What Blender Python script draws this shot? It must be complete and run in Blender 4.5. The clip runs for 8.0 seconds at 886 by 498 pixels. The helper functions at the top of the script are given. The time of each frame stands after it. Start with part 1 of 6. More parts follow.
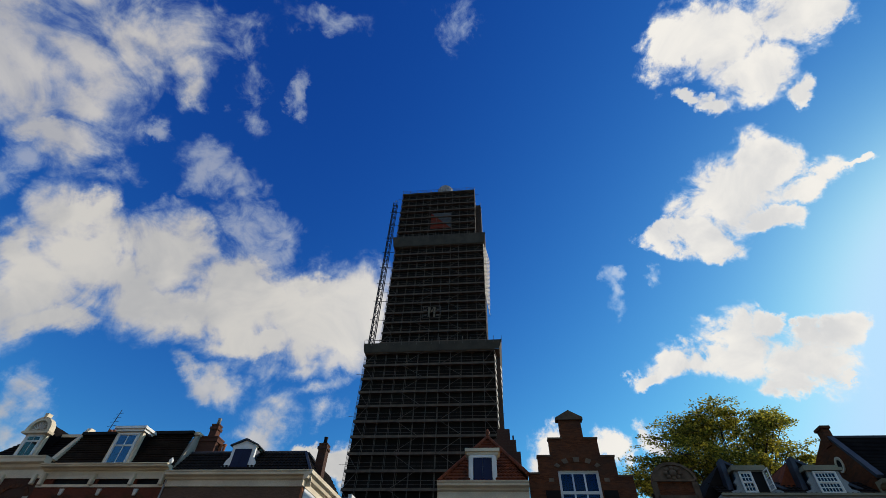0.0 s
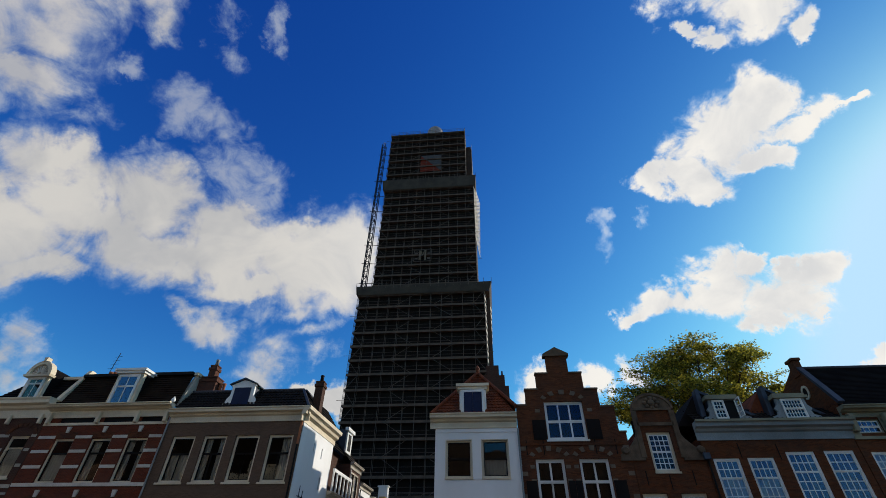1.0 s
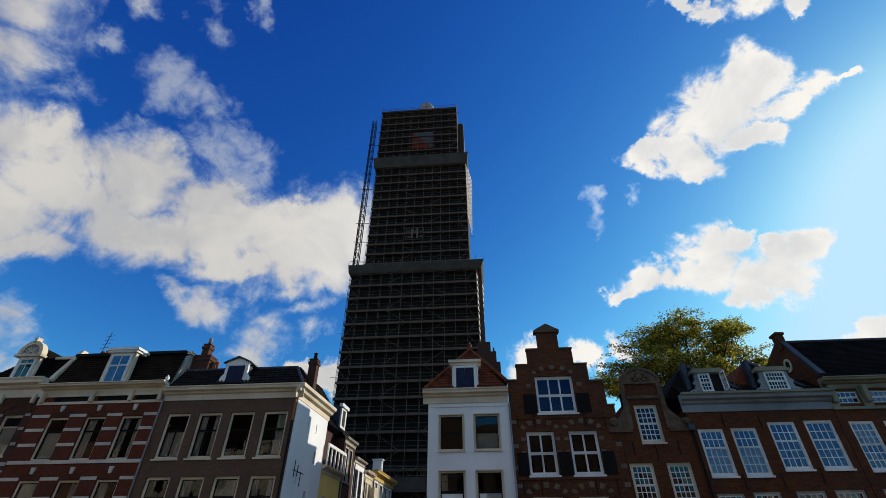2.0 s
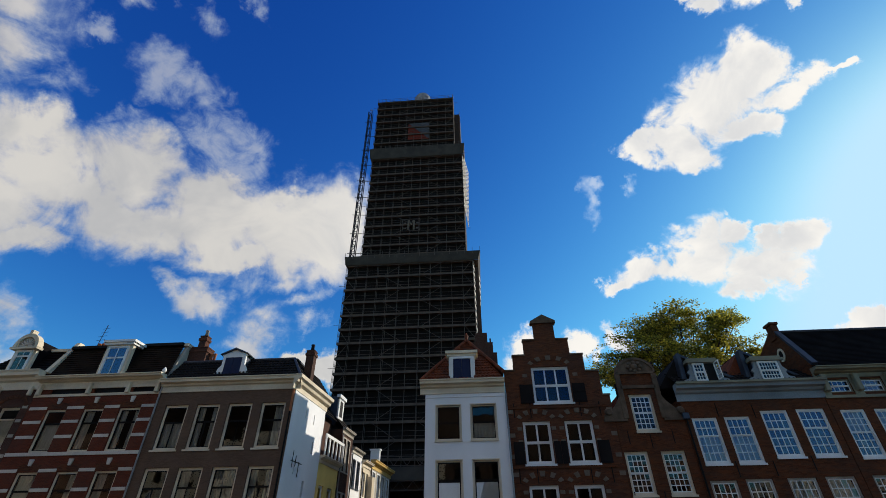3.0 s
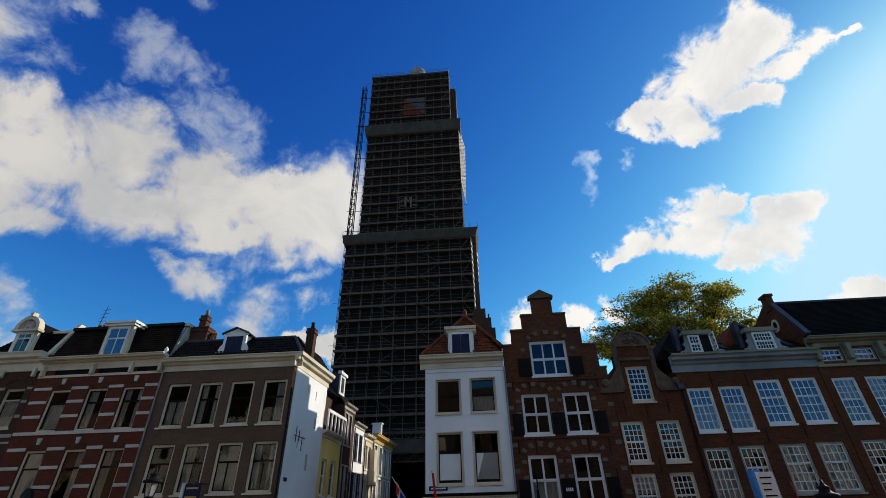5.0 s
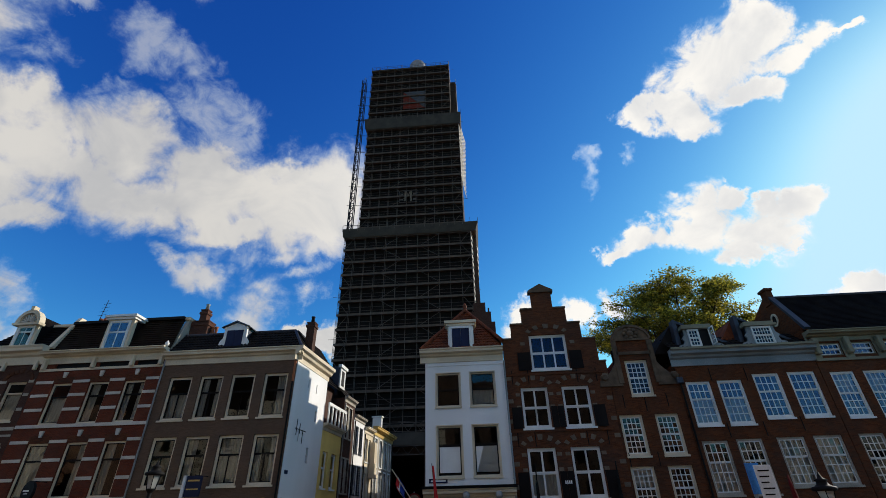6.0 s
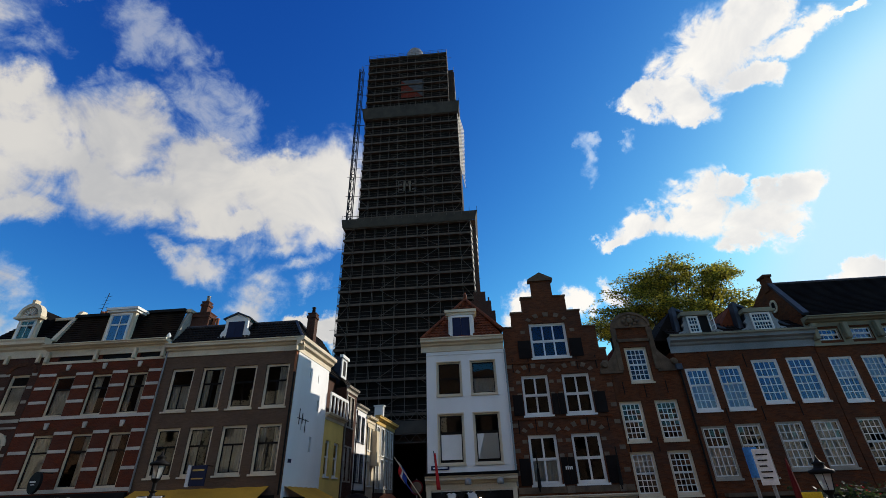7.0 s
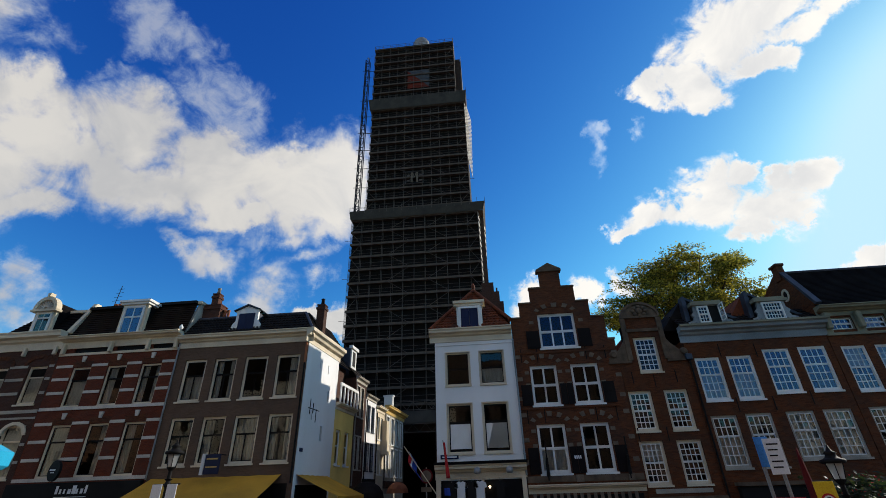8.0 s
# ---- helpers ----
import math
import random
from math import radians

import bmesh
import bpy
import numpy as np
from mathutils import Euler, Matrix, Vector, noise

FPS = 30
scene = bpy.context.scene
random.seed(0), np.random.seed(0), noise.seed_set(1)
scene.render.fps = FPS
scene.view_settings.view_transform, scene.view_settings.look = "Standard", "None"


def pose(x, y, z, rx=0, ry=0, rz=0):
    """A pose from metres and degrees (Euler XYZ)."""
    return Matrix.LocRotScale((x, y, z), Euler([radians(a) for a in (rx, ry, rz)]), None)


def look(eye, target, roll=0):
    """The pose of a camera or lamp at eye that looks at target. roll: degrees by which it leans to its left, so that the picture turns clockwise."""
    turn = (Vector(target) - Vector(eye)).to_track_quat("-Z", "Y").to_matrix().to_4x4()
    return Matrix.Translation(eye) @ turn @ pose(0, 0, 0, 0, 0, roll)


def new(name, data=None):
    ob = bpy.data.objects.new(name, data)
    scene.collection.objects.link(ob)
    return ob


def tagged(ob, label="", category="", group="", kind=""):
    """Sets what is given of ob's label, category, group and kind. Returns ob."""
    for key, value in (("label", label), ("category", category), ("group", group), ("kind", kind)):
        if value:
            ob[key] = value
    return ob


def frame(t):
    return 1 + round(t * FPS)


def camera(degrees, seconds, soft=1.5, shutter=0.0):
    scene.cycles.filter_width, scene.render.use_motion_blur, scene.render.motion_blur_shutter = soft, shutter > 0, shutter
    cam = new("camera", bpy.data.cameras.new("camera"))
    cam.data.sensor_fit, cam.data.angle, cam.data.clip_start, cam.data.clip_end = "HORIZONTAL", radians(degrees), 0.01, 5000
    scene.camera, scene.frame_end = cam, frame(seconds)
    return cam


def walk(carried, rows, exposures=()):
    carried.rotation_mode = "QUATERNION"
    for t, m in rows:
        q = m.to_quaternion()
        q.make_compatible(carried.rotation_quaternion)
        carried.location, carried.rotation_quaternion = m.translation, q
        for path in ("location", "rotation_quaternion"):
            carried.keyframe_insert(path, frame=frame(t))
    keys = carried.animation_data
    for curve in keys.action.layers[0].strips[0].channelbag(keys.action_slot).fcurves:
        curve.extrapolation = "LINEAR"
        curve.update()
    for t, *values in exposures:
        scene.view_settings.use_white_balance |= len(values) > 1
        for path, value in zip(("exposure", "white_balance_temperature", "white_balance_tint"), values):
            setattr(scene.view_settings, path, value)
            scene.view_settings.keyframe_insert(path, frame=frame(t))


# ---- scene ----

import itertools

cam = camera(89.56, 8.0, soft=0.8)
# The camera stands in one place and tips down from the sky to the street.
EYE = (0.0, 0.0, 3.0)
TURNS = [
    (0.0, 135.70, -1.93, 6.09),
    (0.5, 132.04, -1.45, 5.96),
    (1.0, 128.47, -0.75, 5.51),
    (1.5, 126.30, -0.21, 5.38),
    (1.7, 126.03, -0.10, 5.14),
    (2.8, 124.70, 0.34, 4.54),
    (3.0, 124.56, 0.39, 4.55),
    (3.5, 123.83, 0.47, 4.39),
    (4.0, 122.97, 0.67, 4.41),
    (4.5, 122.16, 1.21, 4.79),
    (4.7, 121.91, 1.23, 4.77),
    (5.8, 120.98, 1.20, 4.71),
    (6.0, 120.85, 1.19, 4.72),
    (6.5, 120.38, 1.25, 4.63),
    (7.0, 119.53, 1.71, 4.97),
    (7.5, 118.71, 1.78, 5.44),
    (8.0, 118.41, 1.58, 6.05),
]
walk(cam, [(t, pose(*EYE, rx, ry, rz)) for t, rx, ry, rz in TURNS], exposures=[(0.0, 0.03), (1.5, 0.1), (4.0, 0.14), (8.0, 0.22)])

# ---- sky, sun ----
SUN_EL, SUN_AZ = 24.5, 57.0   # height; heading clockwise from straight ahead
# Clouds: heading from straight ahead, height, half width, half depth and tilt, all in degrees.
BANK = [(-57.4, 27.7, 4.1, 4.3, 32), (-55.4, 33.1, 4.0, 5.1, 34), (-58.0, 36.2, 1.9, 2.0, 39), (-48.6, 34.5, 5.7, 4.2, 17), (-43.0, 31.4, 6.0, 3.1, 23), (-37.8, 34.1, 5.6, 4.0, 21), (-28.2, 34.2, 6.8, 4.6, 14), (-20.2, 36.0, 3.3, 5.2, 10), (-53.3, 25.7, 3.1, 1.8, 27), (-60.4, 29.1, 2.6, 2.6, 36), (-28.0, 38.2, 4.7, 1.9, 15), (-32.1, 30.9, 5.3, 1.8, 16)]
LOW_LEFT = [(-52.2, 17.4, 1.5, 2.2, 20), (-50.9, 15.1, 1.8, 1.9, 17), (-29.1, 24.3, 3.7, 2.1, 12), (-31.1, 22.5, 2.3, 2.1, 12), (-30.9, 20.2, 2.4, 1.5, 11)]
BANK_LOW = [(-38.9, 26.4, 3.0, 0.9, -13), (-35.4, 24.9, 2.6, 1.7, -23), (-23.7, 26.6, 2.9, 1.1, 22), (-22.0, 24.3, 1.9, 1.2, 8), (-27.0, 28.7, 5.7, 1.4, 12), (-21.6, 30.2, 4.0, 1.3, 10), (-64.4, 40.9, 2.7, 2.7, 48), (-67.5, 38.7, 2.4, 1.0, 50)]
HIGH_LEFT = [(-74.7, 42.7, 3.9, 5.9, 61), (-70.1, 47.2, 3.7, 5.4, 57), (-66.4, 54.9, 4.1, 3.8, 56), (-58.2, 51.4, 2.3, 1.4, 46), (-70.1, 51.9, 4.0, 3.6, 59), (-66.9, 43.7, 3.5, 2.5, 52), (-78.9, 46.7, 4.6, 1.8, 68), (-60.8, 53.4, 2.4, 2.3, 49)]
WISPS = [(-64.4, 59.7, 3.3, 1.7, 55), (-59.1, 57.8, 2.9, 1.7, 49), (-49.0, 54.0, 2.2, 1.3, -28), (-52.5, 56.2, 1.8, 1.4, 42), (-43.4, 58.7, 1.1, 2.3, 34), (-48.0, 67.0, 3.8, 1.4, 40), (-65.6, 35.7, 2.8, 1.5, 46), (-62.0, 35.2, 1.7, 1.1, 42), (-59.4, 39.6, 2.4, 1.5, 42), (-53.4, 39.8, 2.6, 1.2, 36), (-50.1, 46.0, 2.4, 2.1, -15), (-44.7, 45.8, 2.7, 1.7, -2), (-38.8, 44.3, 4.1, 1.7, -22), (-35.0, 42.6, 2.3, 2.9, 22), (-38.0, 39.1, 4.6, 2.7, 23), (-25.3, 40.9, 2.1, 1.8, 14), (-41.7, 42.2, 2.5, 3.7, 27), (-3.4, 73.2, 2.1, 2.7, -2), (18.8, 37.9, 0.9, 2.0, -8), (20.4, 38.9, 1.0, 0.6, 20), (25.3, 37.9, 0.6, 0.8, -19), (-58.4, 45.9, 1.5, 0.9, 44)]
RIGHT_HIGH = [(52.3, 58.3, 5.5, 3.4, -53), (59.6, 53.4, 3.9, 3.1, -60), (51.5, 52.5, 3.9, 2.9, -50), (54.4, 47.7, 1.4, 1.5, -52), (44.4, 59.8, 2.8, 3.2, -46), (64.0, 51.2, 1.9, 1.7, -64), (41.4, 55.4, 1.5, 0.9, -41), (44.0, 52.9, 2.3, 1.0, -43)]
RIGHT_MID = [(38.5, 43.4, 5.2, 4.2, 3), (45.6, 44.7, 2.8, 3.0, -40), (32.0, 41.1, 4.0, 2.3, -26), (47.4, 41.0, 3.3, 1.7, -14), (51.3, 40.2, 2.1, 0.6, -30), (41.8, 39.3, 3.1, 1.5, -21), (28.4, 42.7, 2.9, 1.4, -24), (34.2, 38.9, 3.1, 1.4, -26)]
RIGHT_LOW = [(31.7, 29.1, 4.3, 3.3, -19), (35.6, 26.1, 4.7, 3.6, -20), (25.8, 28.3, 4.3, 1.9, -2), (21.1, 27.8, 2.5, 1.0, -2), (33.5, 23.7, 1.8, 1.6, -17), (39.6, 26.7, 1.9, 1.8, -23), (34.8, 30.7, 1.9, 1.3, -23), (38.4, 28.3, 1.8, 1.4, -24), (37.7, 23.4, 1.4, 0.6, 4), (30.4, 27.6, 4.6, 2.6, -14)]
HORIZON = [(-22.5, 19.2, 4.6, 1.7, 5), (-19.2, 18.8, 3.6, 2.0, 4), (7.4, 20.4, 3.7, 2.6, -3), (13.4, 20.7, 2.1, 2.0, -5), (18.2, 21.4, 1.8, 1.8, -8)]
FAR_RIGHT = [(42.4, 17.0, 4.0, 1.4, 5), (48.4, 17.7, 5.0, 1.9, 0)]


def cloud_sky():
    world = bpy.data.worlds.new("sky")
    scene.world = world
    world.use_nodes = True
    tree = world.node_tree
    nodes, links = tree.nodes, tree.links
    nodes.clear()

    def node(kind, **inputs):
        n = nodes.new(kind)
        for key, value in inputs.items():
            n.inputs[int(key[1:])].default_value = value
        return n

    def maths(op, a, b=None, clamp=False):
        n = nodes.new("ShaderNodeMath")
        n.operation, n.use_clamp = op, clamp
        for i, v in enumerate((a, b)):
            if v is None:
                continue
            if hasattr(v, "links"):
                links.new(v, n.inputs[i])
            else:
                n.inputs[i].default_value = v
        return n.outputs[0]

    coord = nodes.new("ShaderNodeTexCoord").outputs["Generated"]
    sky = nodes.new("ShaderNodeTexSky")
    sky.sky_type, sky.sun_disc = "NISHITA", False
    sky.sun_elevation, sky.sun_rotation = radians(SUN_EL), radians(SUN_AZ)
    sky.air_density, sky.dust_density, sky.ozone_density = 1.0, 0.35, 2.0
    # warp the blobs so that their edges fray
    coarse = nodes.new("ShaderNodeTexNoise")
    coarse.inputs["Scale"].default_value, coarse.inputs["Detail"].default_value, coarse.inputs["Roughness"].default_value = 9.0, 7.0, 0.62
    links.new(coord, coarse.inputs["Vector"])
    shift = nodes.new("ShaderNodeVectorMath")
    shift.operation = "MULTIPLY_ADD"
    links.new(coarse.outputs["Color"], shift.inputs[0])
    shift.inputs[1].default_value = (0.16, 0.16, 0.16)
    moved = nodes.new("ShaderNodeVectorMath")
    moved.operation = "SUBTRACT"
    links.new(coord, shift.inputs[2])
    links.new(shift.outputs[0], moved.inputs[0])
    moved.inputs[1].default_value = (0.08, 0.08, 0.08)
    total = {}
    for key, groups in (("soft", (BANK,)), ("veil", (HIGH_LEFT, LOW_LEFT, BANK_LOW)), ("crisp", (RIGHT_HIGH, RIGHT_MID, RIGHT_LOW, HORIZON, FAR_RIGHT)), ("thin", (WISPS,))):
        field = None
        spread = {"soft": 1.85, "veil": 1.95, "crisp": 1.3, "thin": 1.75}[key]
        for az, el, a, b, tilt in itertools.chain(*groups):
            turn = Matrix.Rotation(radians(-az), 3, "Z") @ Matrix.Rotation(radians(el), 3, "X") @ Matrix.Rotation(radians(-tilt), 3, "Y")
            m = nodes.new("ShaderNodeMapping")
            m.vector_type = "TEXTURE"
            m.inputs["Location"].default_value = turn @ Vector((0, 1, 0))
            m.inputs["Rotation"].default_value = turn.to_euler()
            m.inputs["Scale"].default_value = (radians(a) * spread, 1.0, radians(b) * spread)
            links.new(moved.outputs[0], m.inputs["Vector"])
            g = nodes.new("ShaderNodeTexGradient")
            g.gradient_type = "SPHERICAL"
            links.new(m.outputs[0], g.inputs["Vector"])
            if field is None:
                field = g.outputs["Fac"]
            else:
                field = maths("MAXIMUM" if key == "thin" else "SMOOTH_MAX", field, g.outputs["Fac"])
                field.node.inputs[2].default_value = 0.06
        total[key] = field

    def fbm(scale, detail, rough, distortion=0.0):
        n = nodes.new("ShaderNodeTexNoise")
        for key, value in (("Scale", scale), ("Detail", detail), ("Roughness", rough), ("Distortion", distortion)):
            n.inputs[key].default_value = value
        links.new(coord, n.inputs["Vector"])
        return maths("SUBTRACT", n.outputs["Fac"], 0.5)

    def band(value, low, high, top):
        n = nodes.new("ShaderNodeMapRange")
        n.interpolation_type = "SMOOTHSTEP"
        links.new(value, n.inputs["Value"])
        n.inputs["From Min"].default_value, n.inputs["From Max"].default_value, n.inputs["To Max"].default_value = low, high, top
        return n.outputs[0]

    grain = fbm(17.0, 9.0, 0.66, 0.5)

    drift = fbm(8.0, 7.0, 0.56, 0.8)

    def frayed(key, texture, amount, gain):
        return maths("ADD", total[key], maths("MULTIPLY", maths("MULTIPLY", texture, amount), maths("MULTIPLY", total[key], gain, True)))

    # unseen cloud added behind the viewer as neutral fill light on the fronts
    apart = nodes.new("ShaderNodeSeparateXYZ")
    links.new(coord, apart.inputs[0])
    rear = maths("MULTIPLY", band(maths("MULTIPLY", apart.outputs[1], -1.0), -0.05, 0.2, 1.0), band(fbm(3.2, 8.0, 0.6), -0.16, 0.1, 0.85))
    rear = maths("MULTIPLY", rear, band(apart.outputs[2], 0.42, 0.62, 1.0))
    cover = maths("MAXIMUM", band(frayed("soft", maths("ADD", drift, maths("MULTIPLY", grain, 0.35)), 1.5, 3.0), 0.12, 0.72, 0.97), band(frayed("crisp", grain, 1.5, 3.0), 0.07, 0.55, 0.99))
    cover = maths("MAXIMUM", maths("MAXIMUM", cover, band(frayed("thin", maths("ADD", drift, maths("MULTIPLY", grain, 0.8)), 2.8, 2.5), 0.2, 1.35, 0.5)), rear)
    cover = maths("MAXIMUM", cover, band(frayed("veil", maths("ADD", drift, maths("MULTIPLY", grain, 0.35)), 2.3, 3.0), 0.12, 1.05, 0.85))
    thick = maths("MAXIMUM", maths("MAXIMUM", total["soft"], total["veil"]), total["crisp"])
    # cloud light: whiter towards the sun, greyer in the thick middle
    way = Vector((math.sin(radians(SUN_AZ)) * math.cos(radians(SUN_EL)), math.cos(radians(SUN_AZ)) * math.cos(radians(SUN_EL)), math.sin(radians(SUN_EL))))
    dot = nodes.new("ShaderNodeVectorMath")
    dot.operation = "DOT_PRODUCT"
    links.new(coord, dot.inputs[0])
    dot.inputs[1].default_value = way
    near = band(dot.outputs["Value"], 0.1, 0.85, 1.0)
    core = maths("MULTIPLY", band(fbm(6.0, 7.0, 0.55, 0.6), -0.14, 0.18, 1.0), band(thick, 0.12, 0.6, 1.0))
    bright = maths("ADD", CLOUD_LIGHT, maths("MULTIPLY", near, CLOUD_SUN))
    bright = maths("MULTIPLY", bright, maths("SUBTRACT", 1.0, maths("MULTIPLY", core, 0.2)))
    tone = nodes.new("ShaderNodeMix")
    tone.data_type = "RGBA"
    links.new(core, tone.inputs[0])
    tone.inputs[6].default_value, tone.inputs[7].default_value = (1.0, 0.965, 0.9, 1), (0.93, 0.93, 0.93, 1)
    # thin edges let the blue through
    edge = nodes.new("ShaderNodeMix")
    edge.data_type = "RGBA"
    links.new(band(cover, 0.05, 0.85, 1.0), edge.inputs[0])
    edge.inputs[6].default_value = (0.7, 0.9, 1.08, 1)
    links.new(tone.outputs[2], edge.inputs[7])
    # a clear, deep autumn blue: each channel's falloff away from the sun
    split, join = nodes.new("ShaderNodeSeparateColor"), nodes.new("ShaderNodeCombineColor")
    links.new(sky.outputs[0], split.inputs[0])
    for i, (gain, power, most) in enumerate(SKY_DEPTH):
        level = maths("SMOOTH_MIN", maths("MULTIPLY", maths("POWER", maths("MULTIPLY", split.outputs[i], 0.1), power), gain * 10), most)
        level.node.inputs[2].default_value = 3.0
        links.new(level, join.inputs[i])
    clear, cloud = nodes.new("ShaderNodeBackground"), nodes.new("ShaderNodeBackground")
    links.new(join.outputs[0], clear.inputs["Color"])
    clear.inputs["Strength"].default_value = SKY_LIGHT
    links.new(edge.outputs[2], cloud.inputs["Color"])
    links.new(bright, cloud.inputs["Strength"])
    mix, out = nodes.new("ShaderNodeMixShader"), nodes.new("ShaderNodeOutputWorld")
    links.new(cover, mix.inputs[0])
    links.new(clear.outputs[0], mix.inputs[1])
    links.new(cloud.outputs[0], mix.inputs[2])
    links.new(mix.outputs[0], out.inputs["Surface"])
    lamp = bpy.data.lights.new("sun", "SUN")
    lamp.energy, lamp.angle, lamp.color = SUN_POWER, radians(0.53), (1.0, 0.93, 0.82)
    ob = new("sun", lamp)
    ob.matrix_world = look(way * 200, (0, 0, 0))


SKY_LIGHT, CLOUD_LIGHT, CLOUD_SUN, SUN_POWER = 0.106, 0.62, 0.27, 4.2
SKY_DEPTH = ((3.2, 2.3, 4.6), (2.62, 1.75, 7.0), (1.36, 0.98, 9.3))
cloud_sky()

# ---- materials ----
MATS = {}


def material(name, colour, second=None, rough=0.7, metal=0.0, scale=3.0, grain=40.0, bump=0.15, kind="plain", mortar=(0.1, 0.06, 0.045), size=(0.21, 0.055), stain=0.35, spec=0.12, streak=1.0):
    """Colour with stains and grain; kind brick adds courses, tile adds pantile ribs."""
    if name in MATS:
        return MATS[name]
    m = bpy.data.materials.new(name)
    m.use_nodes = True
    tree = m.node_tree
    nodes, links = tree.nodes, tree.links
    b = nodes["Principled BSDF"]
    b.inputs["Roughness"].default_value, b.inputs["Metallic"].default_value = rough, metal
    b.inputs["Specular IOR Level"].default_value = spec
    second = second or tuple(c * 0.7 for c in colour)
    coord = nodes.new("ShaderNodeTexCoord").outputs["Object"]
    spread = nodes.new("ShaderNodeMapping")
    spread.inputs["Scale"].default_value = (1, 1, streak)
    links.new(coord, spread.inputs["Vector"])

    def noise_tex(s, detail=5.0, vector=coord):
        n = nodes.new("ShaderNodeTexNoise")
        n.inputs["Scale"].default_value, n.inputs["Detail"].default_value = s, detail
        links.new(vector, n.inputs["Vector"])
        return n.outputs["Fac"]

    def mix(fac, a, c, how="MIX"):
        n = nodes.new("ShaderNodeMix")
        n.data_type, n.blend_type = "RGBA", how
        for i, v in ((0, fac), (6, a), (7, c)):
            if isinstance(v, (int, float)):
                n.inputs[i].default_value = v
            elif isinstance(v, tuple):
                n.inputs[i].default_value = (*v, 1)
            else:
                links.new(v, n.inputs[i])
        return n.outputs[2]

    def ramp(v, low, high):
        n = nodes.new("ShaderNodeMapRange")
        links.new(v, n.inputs[0])
        n.inputs[1].default_value, n.inputs[2].default_value = low, high
        return n.outputs[0]

    big, small = noise_tex(scale * 0.35, 4.0, spread.outputs[0]), noise_tex(grain, 3.0)
    base = mix(ramp(big, 0.35, 0.7), colour, second)
    height = small
    if kind == "brick":
        flat = nodes.new("ShaderNodeVectorMath")
        flat.operation = "DOT_PRODUCT"
        links.new(coord, flat.inputs[0])
        flat.inputs[1].default_value = (1, 1, 0)
        apart = nodes.new("ShaderNodeSeparateXYZ")
        links.new(coord, apart.inputs[0])
        plane = nodes.new("ShaderNodeCombineXYZ")
        links.new(flat.outputs["Value"], plane.inputs[0])
        links.new(apart.outputs[2], plane.inputs[1])
        k = nodes.new("ShaderNodeTexBrick")
        links.new(plane.outputs[0], k.inputs["Vector"])
        k.inputs["Scale"].default_value = 1.0
        k.inputs["Brick Width"].default_value, k.inputs["Row Height"].default_value, k.inputs["Mortar Size"].default_value = size[0], size[1], 0.006
        k.inputs["Color1"].default_value, k.inputs["Color2"].default_value, k.inputs["Mortar"].default_value = (*colour, 1), (*second, 1), (*mortar, 1)
        k.inputs["Bias"].default_value = -0.1
        base = mix(0.75, base, k.outputs["Color"])
        height = mix(0.7, small, k.outputs["Fac"])
    base = mix(ramp(noise_tex(scale * 0.13, 6.0, spread.outputs[0]), 0.45, 0.8), base, mix(stain, base, (0.03, 0.028, 0.025)))
    base = mix(0.45, base, mix(1.0, base, small, "OVERLAY"))
    links.new(base, b.inputs["Base Color"])
    r = nodes.new("ShaderNodeMapRange")
    links.new(small, r.inputs[0])
    r.inputs[3].default_value, r.inputs[4].default_value = max(rough - 0.12, 0.02), min(rough + 0.12, 1)
    links.new(r.outputs[0], b.inputs["Roughness"])
    bp = nodes.new("ShaderNodeBump")
    bp.inputs["Strength"].default_value, bp.inputs["Distance"].default_value = bump, 0.02
    links.new(height, bp.inputs["Height"])
    links.new(bp.outputs[0], b.inputs["Normal"])
    MATS[name] = m
    return m


def glass_material(name, ior, tint=(1, 1, 1)):
    m = bpy.data.materials.new(name)
    m.use_nodes = True
    nodes, links = m.node_tree.nodes, m.node_tree.links
    nodes.remove(nodes["Principled BSDF"])
    clear, gloss, mix, fres = nodes.new("ShaderNodeBsdfTransparent"), nodes.new("ShaderNodeBsdfGlossy"), nodes.new("ShaderNodeMixShader"), nodes.new("ShaderNodeFresnel")
    clear.inputs[0].default_value = (0.82, 0.86, 0.86, 1)
    gloss.inputs["Roughness"].default_value = 0.01
    gloss.inputs["Color"].default_value = (*tint, 1)
    fres.inputs[0].default_value = ior
    wave, bp = nodes.new("ShaderNodeTexNoise"), nodes.new("ShaderNodeBump")
    place = nodes.new("ShaderNodeNewGeometry")
    links.new(place.outputs["Position"], wave.inputs["Vector"])
    wave.inputs["Scale"].default_value = 1.3
    bp.inputs["Strength"].default_value, bp.inputs["Distance"].default_value = 0.14, 0.02
    links.new(wave.outputs["Fac"], bp.inputs["Height"])
    links.new(bp.outputs[0], gloss.inputs["Normal"])
    links.new(fres.outputs[0], mix.inputs[0])
    links.new(clear.outputs[0], mix.inputs[1])
    links.new(gloss.outputs[0], mix.inputs[2])
    links.new(mix.outputs[0], nodes["Material Output"].inputs["Surface"])
    return m


